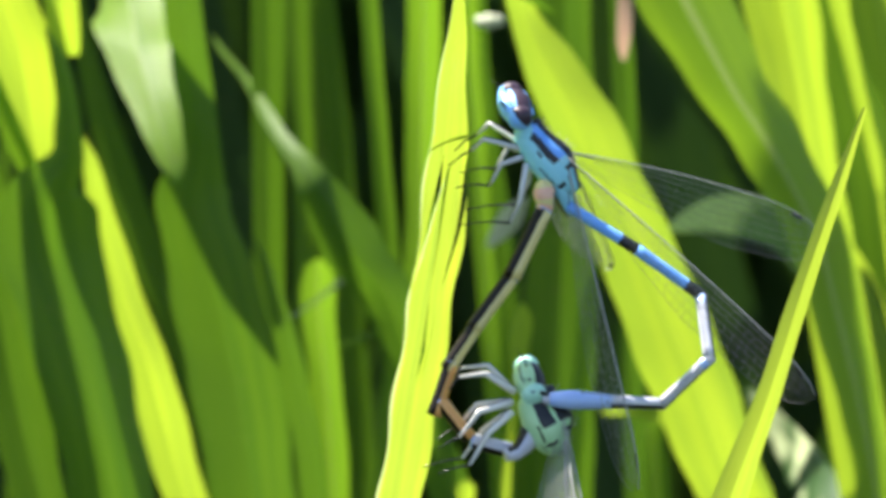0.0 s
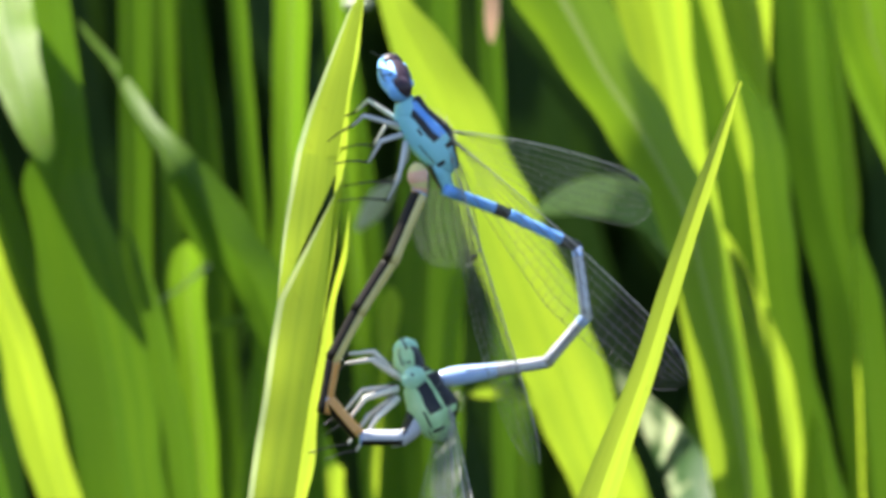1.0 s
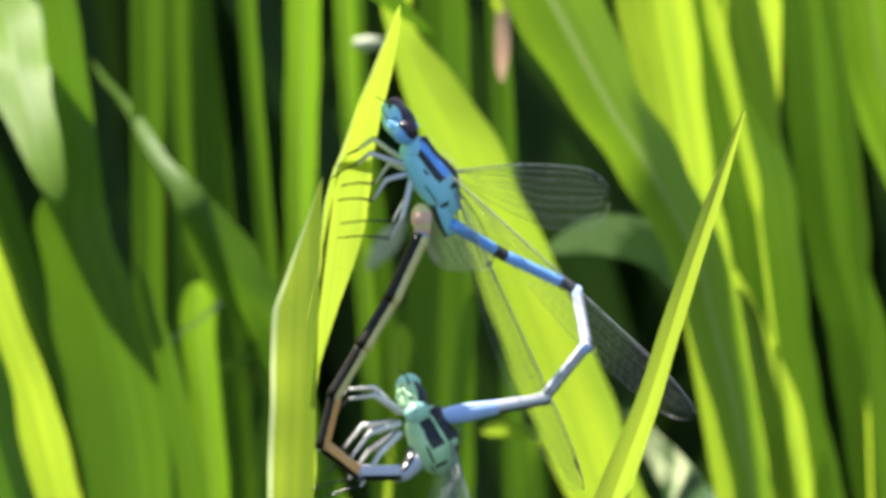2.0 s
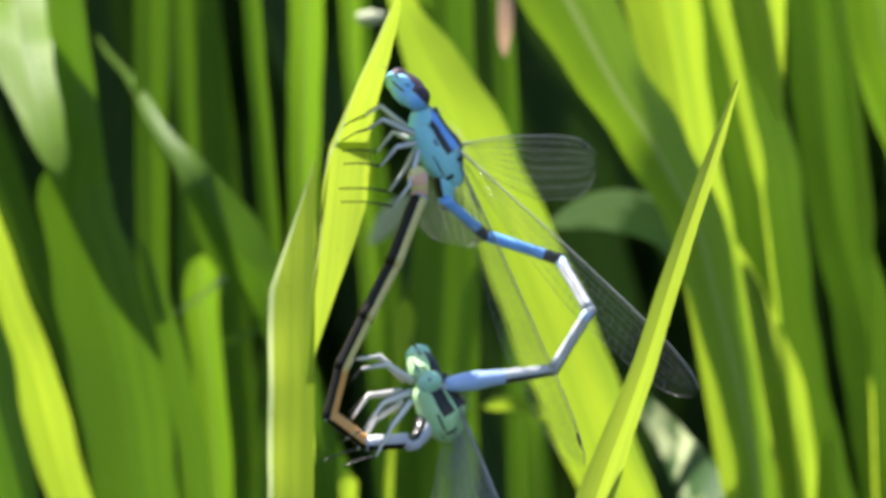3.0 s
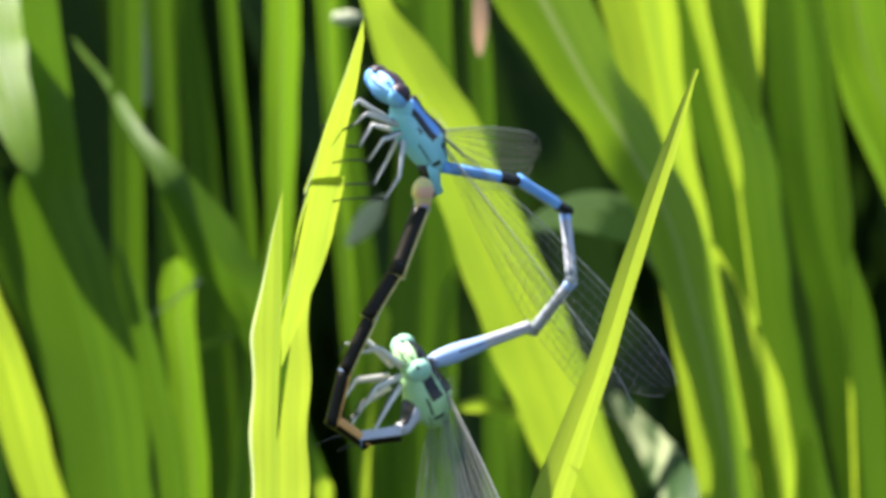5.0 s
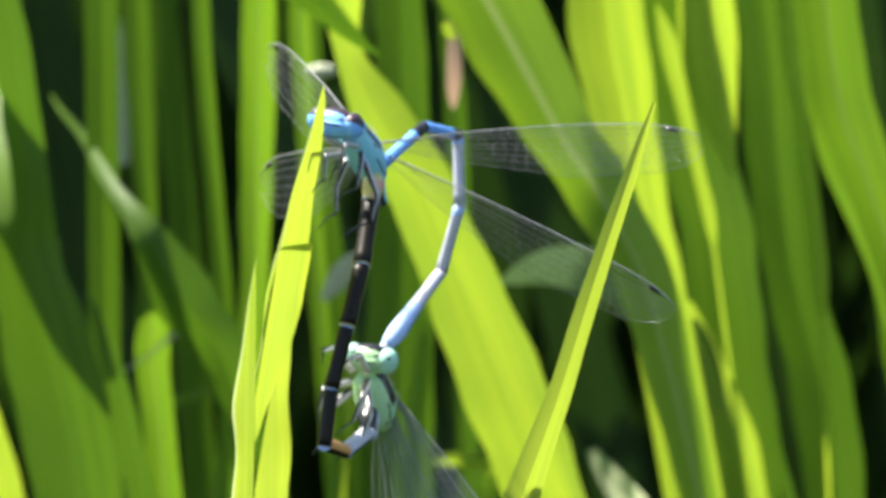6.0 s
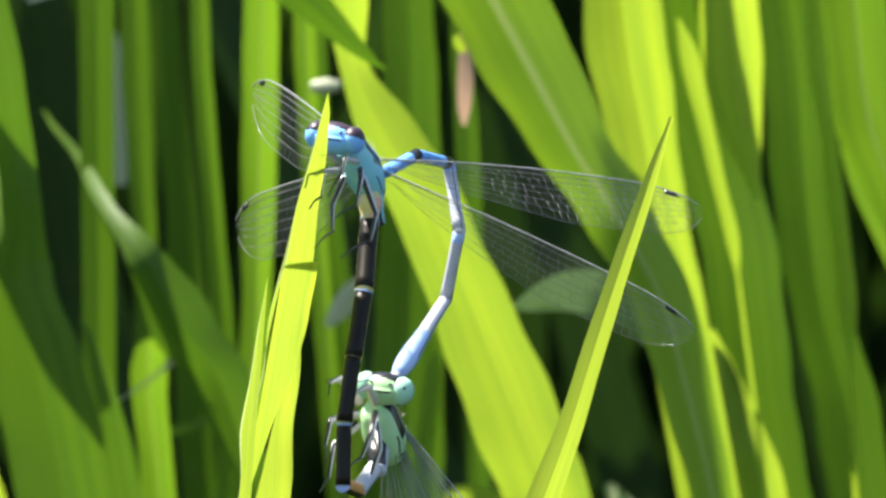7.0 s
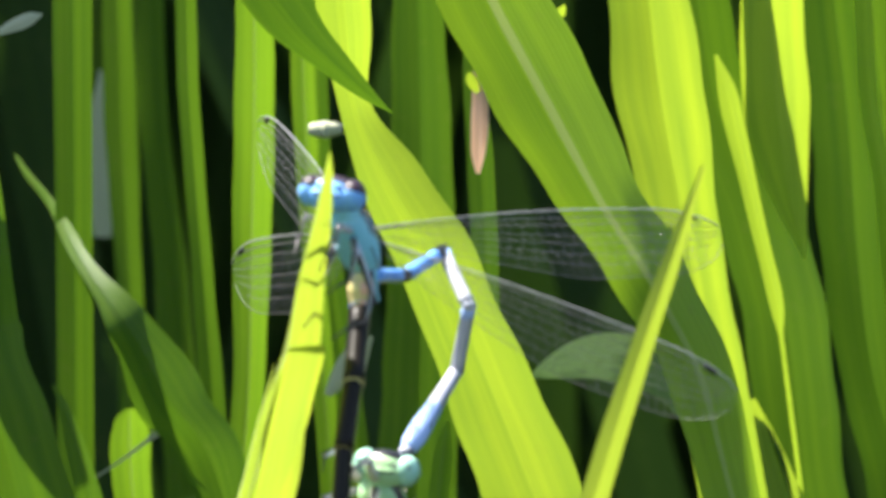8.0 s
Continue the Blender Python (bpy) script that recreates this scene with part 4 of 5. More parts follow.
def motions():
    walk(male, [(0, pose(0.00649, 0.00143, 0.30532, 1.1, -49.0, 167.3)), (0.5, pose(0.00634, 0.00128, 0.30521, 1.2, -50.1, 167.8)), (1, pose(0.00679, 0.00128, 0.30524, 1.9, -51.0, 168.7)),
        (1.5, pose(0.00647, 0.00119, 0.30491, 1.9, -52.1, 170.3)), (3, pose(0.00733, 0.00110, 0.30452, 11.0, -61.9, 178.2)), (3.5, pose(0.00736, 0.00111, 0.30455, 12.1, -63.3, 178.9)),
        (4, pose(0.00751, 0.00118, 0.30474, 9.7, -60.8, -178.3)), (4.2, pose(0.00740, 0.00116, 0.30475, 8.6, -59.7, -177.1)), (5.3, pose(0.00925, 0.00112, 0.30462, 7.5, -54.5, -159.3)),
        (5.5, pose(0.00929, 0.00148, 0.30621, 9.1, -51.5, -140.4)), (6, pose(0.00796, 0.00141, 0.30585, 9.6, -49.3, -124.5)), (6.5, pose(0.00737, 0.00137, 0.30562, 9.3, -49.9, -123.2)),
        (7, pose(0.00781, 0.00142, 0.30587, 9.0, -50.5, -122.0)), (7.5, pose(0.00787, 0.00140, 0.30574, 8.6, -51.0, -120.6)), (8, pose(0.00786, 0.00125, 0.30505, 8.3, -51.5, -119.3))])
    walk(male_head, [(0, pose(0.00383, -0.00002, 0.00065, 0.9, 17.7, 39.1)), (0.5, pose(0.00396, -0.00013, 0.00079, 0.6, 19.3, 38.2)), (1, pose(0.00415, -0.00019, 0.00079, 0.1, 20.9, 37.4)),
        (1.5, pose(0.00399, -0.00017, 0.00059, -0.3, 22.5, 36.5)), (3, pose(0.00412, -0.00046, 0.00032, 13.8, 31.3, 42.1)), (3.5, pose(0.00401, -0.00048, 0.00015, 13.7, 33.4, 41.0)),
        (4, pose(0.00396, -0.00054, 0.00029, 11.9, 31.3, 38.9)), (4.2, pose(0.00384, -0.00054, 0.00029, 11.3, 30.5, 38.1)), (5.3, pose(0.00400, 0.00061, -0.00018, 5.1, 32.9, 35.1)),
        (5.5, pose(0.00386, 0.00005, -0.00055, 2.3, 39.6, 20.1)), (6, pose(0.00375, -0.00020, -0.00053, -5.6, 43.6, 9.7)), (6.5, pose(0.00368, 0.00021, -0.00025, -4.7, 44.2, 9.3)),
        (7, pose(0.00368, -0.00017, -0.00055, -3.7, 44.9, 8.8)), (7.5, pose(0.00376, -0.00019, -0.00043, -2.8, 45.4, 8.4)), (8, pose(0.00390, 0.00010, -0.00005, -1.9, 46.0, 7.9))])
    walk(female, [(0, pose(0.00565, -0.00300, 0.28922, 66.5, -73.7, 119.5)), (0.5, pose(0.00602, -0.00093, 0.28870, 67.0, -74.0, 119.2)), (1, pose(0.00631, -0.00026, 0.28782, 67.8, -74.0, 119.2)),
        (1.5, pose(0.00591, -0.00072, 0.28769, 68.2, -74.4, 120.0)), (3, pose(0.00684, -0.00224, 0.28818, 71.8, -75.9, 130.9)), (3.5, pose(0.00726, -0.00213, 0.28785, 73.2, -76.1, 131.1)),
        (4, pose(0.00721, -0.00131, 0.28780, 74.8, -76.3, 131.2)), (4.2, pose(0.00706, -0.00102, 0.28790, 75.0, -76.5, 131.6)), (5.3, pose(0.00891, 0.00021, 0.28840, 80.6, -78.7, 136.3)),
        (5.5, pose(0.00859, 0.00112, 0.28960, 83.2, -82.2, 152.6)), (6, pose(0.00823, 0.00163, 0.28965, 89.6, -84.1, 155.2)), (6.5, pose(0.00841, 0.00129, 0.28938, 84.2, -84.3, 161.3)),
        (7, pose(0.00868, 0.00159, 0.28955, 79.0, -84.4, 167.0)), (7.5, pose(0.00904, 0.00156, 0.29033, 73.1, -84.4, 173.6)), (8, pose(0.00900, 0.00139, 0.29018, 67.1, -84.4, -179.8))])
    walk(female_head, [(0, pose(0.00299, -0.00002, 0.00017, 2.9, 35.4, 52.8)), (0.5, pose(0.00316, -0.00006, -0.00009, 2.2, 36.2, 52.3)), (1, pose(0.00323, -0.00008, -0.00018, 1.4, 37.0, 51.7)),
        (1.5, pose(0.00324, -0.00008, -0.00015, 0.7, 37.8, 51.1)), (3, pose(0.00299, -0.00011, 0.00026, -6.0, 47.4, 41.8)), (3.5, pose(0.00298, -0.00008, 0.00033, -7.9, 48.4, 40.1)),
        (4, pose(0.00298, -0.00011, 0.00030, -9.8, 49.5, 38.4)), (4.2, pose(0.00299, -0.00011, 0.00030, -10.6, 49.9, 37.7)), (5.3, pose(0.00266, 0.00021, 0.00010, 13.5, 68.4, 52.1)),
        (5.5, pose(0.00292, 0.00041, 0.00034, 31.8, 82.2, 56.2)), (6, pose(0.00304, 0.00033, 0.00013, 71.8, 83.7, 82.0)), (6.5, pose(0.00307, 0.00058, 0.00028, 66.4, 84.0, 76.5)),
        (7, pose(0.00308, 0.00062, 0.00033, 60.2, 84.4, 70.2)), (7.5, pose(0.00271, 0.00066, 0.00028, 53.4, 84.6, 63.4)), (8, pose(0.00272, 0.00068, 0.00031, 46.1, 84.8, 56.0))])
    walk(male_segments[0], [(0, pose(-0.00299, 0.00043, -0.00076, 8.4, -17.3, -174.6)), (0.5, pose(-0.00305, 0.00034, -0.00036, 1.0, -33.4, -158.4)), (1, pose(-0.00312, 0.00058, -0.00102, -6.5, -17.2, -144.0)),
        (1.5, pose(-0.00318, 0.00044, -0.00037, -10.1, -11.7, -143.3)), (3, pose(-0.00276, 0.00054, -0.00110, -12.0, -15.9, -145.6)), (3.5, pose(-0.00288, 0.00053, -0.00138, -13.0, -13.9, -145.7)),
        (4, pose(-0.00263, 0.00065, 0.00008, 1.1, -23.6, -154.3)), (4.2, pose(-0.00220, 0.00057, 0.00018, 11.0, -31.3, -165.4)), (5.3, pose(-0.00238, 0.00025, 0.00025, 3.2, -47.1, -170.3)),
        (5.5, pose(-0.00169, 0.00015, 0.00013, 4.4, -52.5, -171.3)), (6, pose(-0.00162, 0.00036, 0.00044, 20.9, -65.7, 161.0)), (6.5, pose(-0.00208, 0.00057, 0.00001, -1.6, -48.1, -173.3)),
        (7, pose(-0.00132, 0.00066, 0.00100, -0.7, -50.9, -173.6)), (7.5, pose(-0.00174, 0.00070, 0.00048, 8.0, -71.4, 174.2)), (8, pose(-0.00227, 0.00039, -0.00039, -4.9, -39.7, -173.1))])
    walk(male_segments[1], [(0, pose(-0.00771, -0.00002, 0.00072, 8.3, -13.5, -174.1)), (0.5, pose(-0.00692, -0.00119, 0.00238, 5.6, -13.7, -175.0)), (1, pose(-0.00696, -0.00222, 0.00045, -0.3, -20.9, -162.4)),
        (1.5, pose(-0.00710, -0.00247, 0.00065, -1.6, -22.5, -169.8)), (3, pose(-0.00671, -0.00217, 0.00027, 10.4, -42.4, 179.6)), (3.5, pose(-0.00686, -0.00219, -0.00019, 2.8, -41.5, -165.3)),
        (4, pose(-0.00674, -0.00132, 0.00208, 6.1, -22.8, -162.5)), (4.2, pose(-0.00632, -0.00050, 0.00277, 7.3, -21.0, -158.6)), (5.3, pose(-0.00572, -0.00032, 0.00390, -2.9, -24.8, -156.4)),
        (5.5, pose(-0.00468, -0.00031, 0.00408, 0.7, -31.0, -164.1)), (6, pose(-0.00356, 0.00103, 0.00499, 6.5, -32.4, -176.9)), (6.5, pose(-0.00538, 0.00018, 0.00371, -0.4, -42.9, -176.3)),
        (7, pose(-0.00444, 0.00031, 0.00486, 0.3, -33.6, -176.0)), (7.5, pose(-0.00333, 0.00086, 0.00520, 2.1, -38.0, -177.7)), (8, pose(-0.00606, -0.00007, 0.00278, -2.8, -54.8, 178.9))])
    walk(male_segments[2], [(0, pose(-0.01253, -0.00052, 0.00188, -8.7, 19.3, 142.7)), (0.5, pose(-0.01174, -0.00161, 0.00356, -4.9, 33.0, 146.8)), (1, pose(-0.01142, -0.00364, 0.00224, -7.9, 25.4, 158.1)),
        (1.5, pose(-0.01165, -0.00329, 0.00256, -10.8, 18.2, 136.8)), (3, pose(-0.01041, -0.00214, 0.00364, 5.3, 0.9, 135.3)), (3.5, pose(-0.01049, -0.00314, 0.00313, 4.3, -10.5, 137.9)),
        (4, pose(-0.01114, -0.00271, 0.00401, 2.9, 11.3, 141.1)), (4.2, pose(-0.01067, -0.00220, 0.00456, 6.7, 19.0, 148.6)), (5.3, pose(-0.00988, -0.00214, 0.00600, -6.7, 41.2, 140.8)),
        (5.5, pose(-0.00879, -0.00148, 0.00665, 0.3, 50.9, 155.7)), (6, pose(-0.00776, 0.00080, 0.00766, 9.2, 54.5, 174.9)), (6.5, pose(-0.00902, -0.00006, 0.00711, -5.9, 63.9, 129.0)),
        (7, pose(-0.00858, 0.00002, 0.00761, -2.1, 62.1, 141.3)), (7.5, pose(-0.00725, 0.00071, 0.00827, 5.8, 61.5, 157.0)), (8, pose(-0.00894, -0.00002, 0.00685, -8.1, 56.1, 93.7))])
    walk(male_segments[3], [(0, pose(-0.01579, 0.00196, 0.00045, 63.2, 82.7, -136.6)), (0.5, pose(-0.01480, 0.00039, 0.00119, 68.3, 71.2, -116.0)), (1, pose(-0.01509, -0.00216, 0.00036, 42.3, 70.2, -130.3)),
        (1.5, pose(-0.01466, -0.00046, 0.00120, 46.9, 71.1, -138.6)), (3, pose(-0.01350, 0.00092, 0.00358, 38.7, 57.9, -165.7)), (3.5, pose(-0.01368, -0.00027, 0.00393, 27.4, 55.5, -175.4)),
        (4, pose(-0.01448, -0.00002, 0.00316, 45.2, 56.4, -144.6)), (4.2, pose(-0.01420, -0.00005, 0.00313, 44.5, 56.0, -143.6)), (5.3, pose(-0.01244, -0.00005, 0.00310, 30.6, 50.2, -130.9)),
        (5.5, pose(-0.01133, -0.00033, 0.00322, 21.7, 43.7, -144.1)), (6, pose(-0.01032, 0.00103, 0.00405, 18.6, 42.1, -151.8)), (6.5, pose(-0.01024, 0.00145, 0.00314, 15.9, 27.0, -155.9)),
        (7, pose(-0.01019, 0.00131, 0.00370, 15.4, 31.0, -156.7)), (7.5, pose(-0.00920, 0.00153, 0.00438, 13.2, 33.6, -157.4)), (8, pose(-0.00909, 0.00243, 0.00320, 19.1, 13.2, -156.5))])
    walk(male_segments[4], [(0, pose(-0.01620, 0.00158, -0.00393, -93.0, 37.8, 32.1)), (0.5, pose(-0.01543, -0.00089, -0.00301, -117.1, 54.1, 26.6)), (1, pose(-0.01607, -0.00331, -0.00383, -117.8, 49.9, 38.1)),
        (1.5, pose(-0.01574, -0.00141, -0.00300, -117.4, 57.7, 27.4)), (3, pose(-0.01580, 0.00034, -0.00019, -96.6, 62.5, 29.0)), (3.5, pose(-0.01620, -0.00047, 0.00025, -87.7, 62.4, 40.2)),
        (4, pose(-0.01649, -0.00145, -0.00056, -105.0, 59.8, 33.0)), (4.2, pose(-0.01621, -0.00153, -0.00056, -110.9, 61.8, 30.2)), (5.3, pose(-0.01432, -0.00221, -0.00033, -162.5, 70.3, 21.1)),
        (5.5, pose(-0.01396, -0.00224, 0.00012, -179.8, 72.6, 7.3)), (6, pose(-0.01325, -0.00055, 0.00104, 132.9, 75.9, -34.2)), (6.5, pose(-0.01389, -0.00018, 0.00110, 173.3, 74.0, -2.4)),
        (7, pose(-0.01373, -0.00021, 0.00138, 157.4, 76.8, -15.1)), (7.5, pose(-0.01266, 0.00009, 0.00189, 159.4, 80.9, -14.0)), (8, pose(-0.01310, 0.00068, 0.00218, 178.2, 74.7, -6.3))])
    walk(female_segments[0], [(0, pose(0.01343, 0.00055, 0.00251, 172.7, 34.5, 179.7)), (0.5, pose(0.01287, 0.00275, 0.00230, 171.5, 38.4, 179.9)), (1, pose(0.01379, 0.00361, 0.00150, 170.7, 31.3, 179.5)),
        (1.5, pose(0.01331, 0.00316, 0.00161, 169.4, 34.4, 179.6)), (3, pose(0.01386, 0.00125, 0.00131, -177.6, 31.2, -175.7)), (3.5, pose(0.01393, 0.00130, 0.00087, -177.0, 31.5, -175.1)),
        (4, pose(0.01346, 0.00243, 0.00129, -176.3, 33.1, -174.0)), (4.2, pose(0.01323, 0.00269, 0.00121, -176.2, 32.7, -174.2)), (5.3, pose(0.01206, 0.00317, 0.00038, 143.6, 35.7, 175.4)),
        (5.5, pose(0.01313, 0.00283, -0.00004, 159.6, 38.3, -179.6)), (6, pose(0.01324, 0.00179, -0.00055, 151.4, 43.0, 171.0)), (6.5, pose(0.01319, 0.00112, -0.00042, 152.1, 41.0, 170.0)),
        (7, pose(0.01344, 0.00112, -0.00051, 152.1, 41.1, 168.5)), (7.5, pose(0.01253, 0.00110, -0.00033, 152.1, 45.2, 169.5)), (8, pose(0.01152, 0.00048, -0.00055, 150.7, 46.6, 165.5))])
    walk(female_segments[1], [(0, pose(0.00958, 0.00057, -0.00013, 173.4, 44.2, -175.9)), (0.5, pose(0.00963, 0.00276, -0.00027, 172.3, 43.5, -175.7)), (1, pose(0.00998, 0.00364, -0.00082, 171.3, 40.2, -176.1)),
        (1.5, pose(0.01000, 0.00318, -0.00065, 170.3, 39.5, -176.0)), (3, pose(0.01002, 0.00097, -0.00101, -176.0, 35.8, -170.6)), (3.5, pose(0.01010, 0.00097, -0.00148, -175.8, 34.3, -171.0)),
        (4, pose(0.00983, 0.00205, -0.00109, -174.6, 37.7, -168.4)), (4.2, pose(0.00965, 0.00233, -0.00110, -174.3, 38.0, -167.8)), (5.3, pose(0.00891, 0.00343, -0.00189, 149.8, 39.1, -168.7)),
        (5.5, pose(0.00976, 0.00280, -0.00270, 164.2, 31.1, -168.8)), (6, pose(0.00988, 0.00233, -0.00373, 158.9, 30.7, -173.4)), (6.5, pose(0.00955, 0.00176, -0.00363, 158.2, 29.9, -176.9)),
        (7, pose(0.00984, 0.00185, -0.00371, 158.3, 30.4, -178.2)), (7.5, pose(0.00941, 0.00168, -0.00352, 158.8, 30.6, -178.0)), (8, pose(0.00871, 0.00121, -0.00363, 158.8, 31.7, -179.3))])
    walk(female_segments[2], [(0, pose(0.00734, 0.00040, -0.00231, 174.8, 41.0, -171.7)), (0.5, pose(0.00718, 0.00258, -0.00260, 173.9, 41.9, -170.6)), (1, pose(0.00739, 0.00347, -0.00302, 172.7, 35.8, -172.1)),
        (1.5, pose(0.00717, 0.00298, -0.00300, 171.9, 37.6, -170.9)), (3, pose(0.00718, 0.00050, -0.00309, -174.6, 32.4, -165.1)), (3.5, pose(0.00725, 0.00052, -0.00346, -175.2, 26.4, -168.0)),
        (4, pose(0.00718, 0.00150, -0.00318, -173.7, 30.6, -164.3)), (4.2, pose(0.00693, 0.00174, -0.00327, -173.0, 32.6, -162.5)), (5.3, pose(0.00614, 0.00287, -0.00420, 152.4, 28.4, -164.6)),
        (5.5, pose(0.00636, 0.00213, -0.00480, 167.2, 24.6, -161.7)), (6, pose(0.00640, 0.00193, -0.00580, 161.0, 21.9, -168.4)), (6.5, pose(0.00609, 0.00157, -0.00563, 159.6, 20.2, -173.7)),
        (7, pose(0.00651, 0.00174, -0.00566, 159.9, 20.1, -174.3)), (7.5, pose(0.00605, 0.00156, -0.00552, 160.3, 20.6, -174.8)), (8, pose(0.00561, 0.00117, -0.00554, 159.5, 20.0, -178.5))])
    walk(female_segments[3], [(0, pose(0.00489, 0.00005, -0.00447, 174.8, 26.1, -173.2)), (0.5, pose(0.00481, 0.00218, -0.00476, 173.6, 20.7, -174.4)), (1, pose(0.00443, 0.00306, -0.00517, 172.8, 17.4, -173.6)),
        (1.5, pose(0.00435, 0.00253, -0.00520, 171.7, 19.8, -173.8)), (3, pose(0.00430, -0.00027, -0.00498, -176.0, 21.3, -169.5)), (3.5, pose(0.00413, -0.00014, -0.00504, -175.6, 19.6, -169.5)),
        (4, pose(0.00430, 0.00069, -0.00495, -173.9, 26.3, -164.6)), (4.2, pose(0.00407, 0.00084, -0.00519, -174.2, 23.5, -166.0)), (5.3, pose(0.00301, 0.00201, -0.00595, 151.5, 16.4, -166.1)),
        (5.5, pose(0.00306, 0.00104, -0.00639, 163.2, 12.4, -171.8)), (6, pose(0.00280, 0.00119, -0.00728, 158.9, 16.5, -174.2)), (6.5, pose(0.00248, 0.00117, -0.00697, 157.7, 14.8, -179.1)),
        (7, pose(0.00272, 0.00137, -0.00706, 158.0, 14.9, -179.7)), (7.5, pose(0.00245, 0.00123, -0.00688, 159.0, 16.2, -178.3)), (8, pose(0.00232, 0.00108, -0.00674, 159.5, 16.7, -178.3))])
    walk(female_segments[4], [(0, pose(0.00263, -0.00022, -0.00558, 167.7, -31.0, -179.5)), (0.5, pose(0.00193, 0.00190, -0.00585, 167.5, -33.7, -179.3)), (1, pose(0.00196, 0.00278, -0.00595, 167.6, -32.7, -179.7)),
        (1.5, pose(0.00130, 0.00220, -0.00630, 168.1, -43.3, -180.0)), (3, pose(0.00129, -0.00083, -0.00617, -176.1, -41.5, 167.6)), (3.5, pose(0.00121, -0.00068, -0.00610, -176.9, -38.2, 169.4)),
        (4, pose(0.00153, -0.00007, -0.00637, -176.5, -37.4, 169.5)), (4.2, pose(0.00126, 0.00014, -0.00645, -176.1, -37.4, 169.2)), (5.3, pose(-0.00012, 0.00123, -0.00690, 160.8, -56.9, -172.0)),
        (5.5, pose(-0.00035, 0.00055, -0.00715, 176.8, -63.7, 178.5)), (6, pose(-0.00044, 0.00086, -0.00825, 174.5, -68.3, -177.4)), (6.5, pose(-0.00074, 0.00112, -0.00782, 165.6, -66.0, -165.0)),
        (7, pose(-0.00065, 0.00135, -0.00796, 162.4, -67.9, -160.7)), (7.5, pose(-0.00067, 0.00114, -0.00778, 170.0, -67.0, -170.2)), (8, pose(-0.00074, 0.00099, -0.00766, 166.9, -67.8, -165.6))])
    walk(female_segments[5], [(0, pose(-0.00016, -0.00025, -0.00391, 168.8, -67.5, 179.1)), (0.5, pose(-0.00051, 0.00187, -0.00422, 168.8, -70.6, 178.7)), (1, pose(-0.00077, 0.00277, -0.00419, 171.4, -81.8, 174.4)),
        (1.5, pose(-0.00076, 0.00220, -0.00437, 175.2, -81.7, 170.0)), (3, pose(-0.00084, -0.00035, -0.00424, -130.2, -74.5, 112.7)), (3.5, pose(-0.00087, -0.00029, -0.00442, -124.8, -73.7, 106.2)),
        (4, pose(-0.00054, 0.00031, -0.00476, -137.4, -70.4, 120.2)), (4.2, pose(-0.00081, 0.00053, -0.00484, -128.0, -71.1, 109.2)), (5.3, pose(-0.00138, 0.00105, -0.00495, -116.3, -75.2, 87.8)),
        (5.5, pose(-0.00135, 0.00057, -0.00513, -74.0, -68.0, 43.4)), (6, pose(-0.00155, 0.00080, -0.00544, -47.8, -76.2, 31.9)), (6.5, pose(-0.00188, 0.00081, -0.00516, -6.1, -74.1, -0.1)),
        (7, pose(-0.00167, 0.00099, -0.00530, -2.3, -75.0, -2.3)), (7.5, pose(-0.00179, 0.00094, -0.00509, 6.1, -74.5, -7.7)), (8, pose(-0.00179, 0.00072, -0.00500, -4.7, -77.9, 0.3))])
    walk(male_wings[0], [(0, pose(-0.00040, -0.00040, 0.00115, -157.9, -15.4, -132.8)), (0.5, pose(-0.00040, -0.00040, 0.00115, -154.6, -14.1, -130.4)), (1, pose(-0.00040, -0.00040, 0.00115, -153.4, -11.8, -124.3)),
        (1.5, pose(-0.00040, -0.00040, 0.00115, -154.9, -11.8, -117.5)), (3, pose(-0.00040, -0.00040, 0.00115, -150.3, -26.5, -114.5)), (3.5, pose(-0.00040, -0.00040, 0.00115, -151.3, -27.2, -114.4)),
        (4, pose(-0.00040, -0.00040, 0.00115, -148.2, -25.4, -117.2)), (4.2, pose(-0.00040, -0.00040, 0.00115, -147.3, -23.1, -118.5)), (5.3, pose(-0.00040, -0.00040, 0.00115, -87.8, -26.7, -119.1)),
        (5.5, pose(-0.00040, -0.00040, 0.00115, -61.6, -35.4, -116.4)), (6, pose(-0.00040, -0.00040, 0.00115, -125.3, -42.7, -115.8)), (6.5, pose(-0.00040, -0.00040, 0.00115, -123.1, -40.3, -119.9)),
        (7, pose(-0.00040, -0.00040, 0.00115, -124.0, -39.9, -119.7)), (7.5, pose(-0.00040, -0.00040, 0.00115, -122.0, -43.5, -126.8)), (8, pose(-0.00040, -0.00040, 0.00115, -125.6, -46.3, -122.7))])
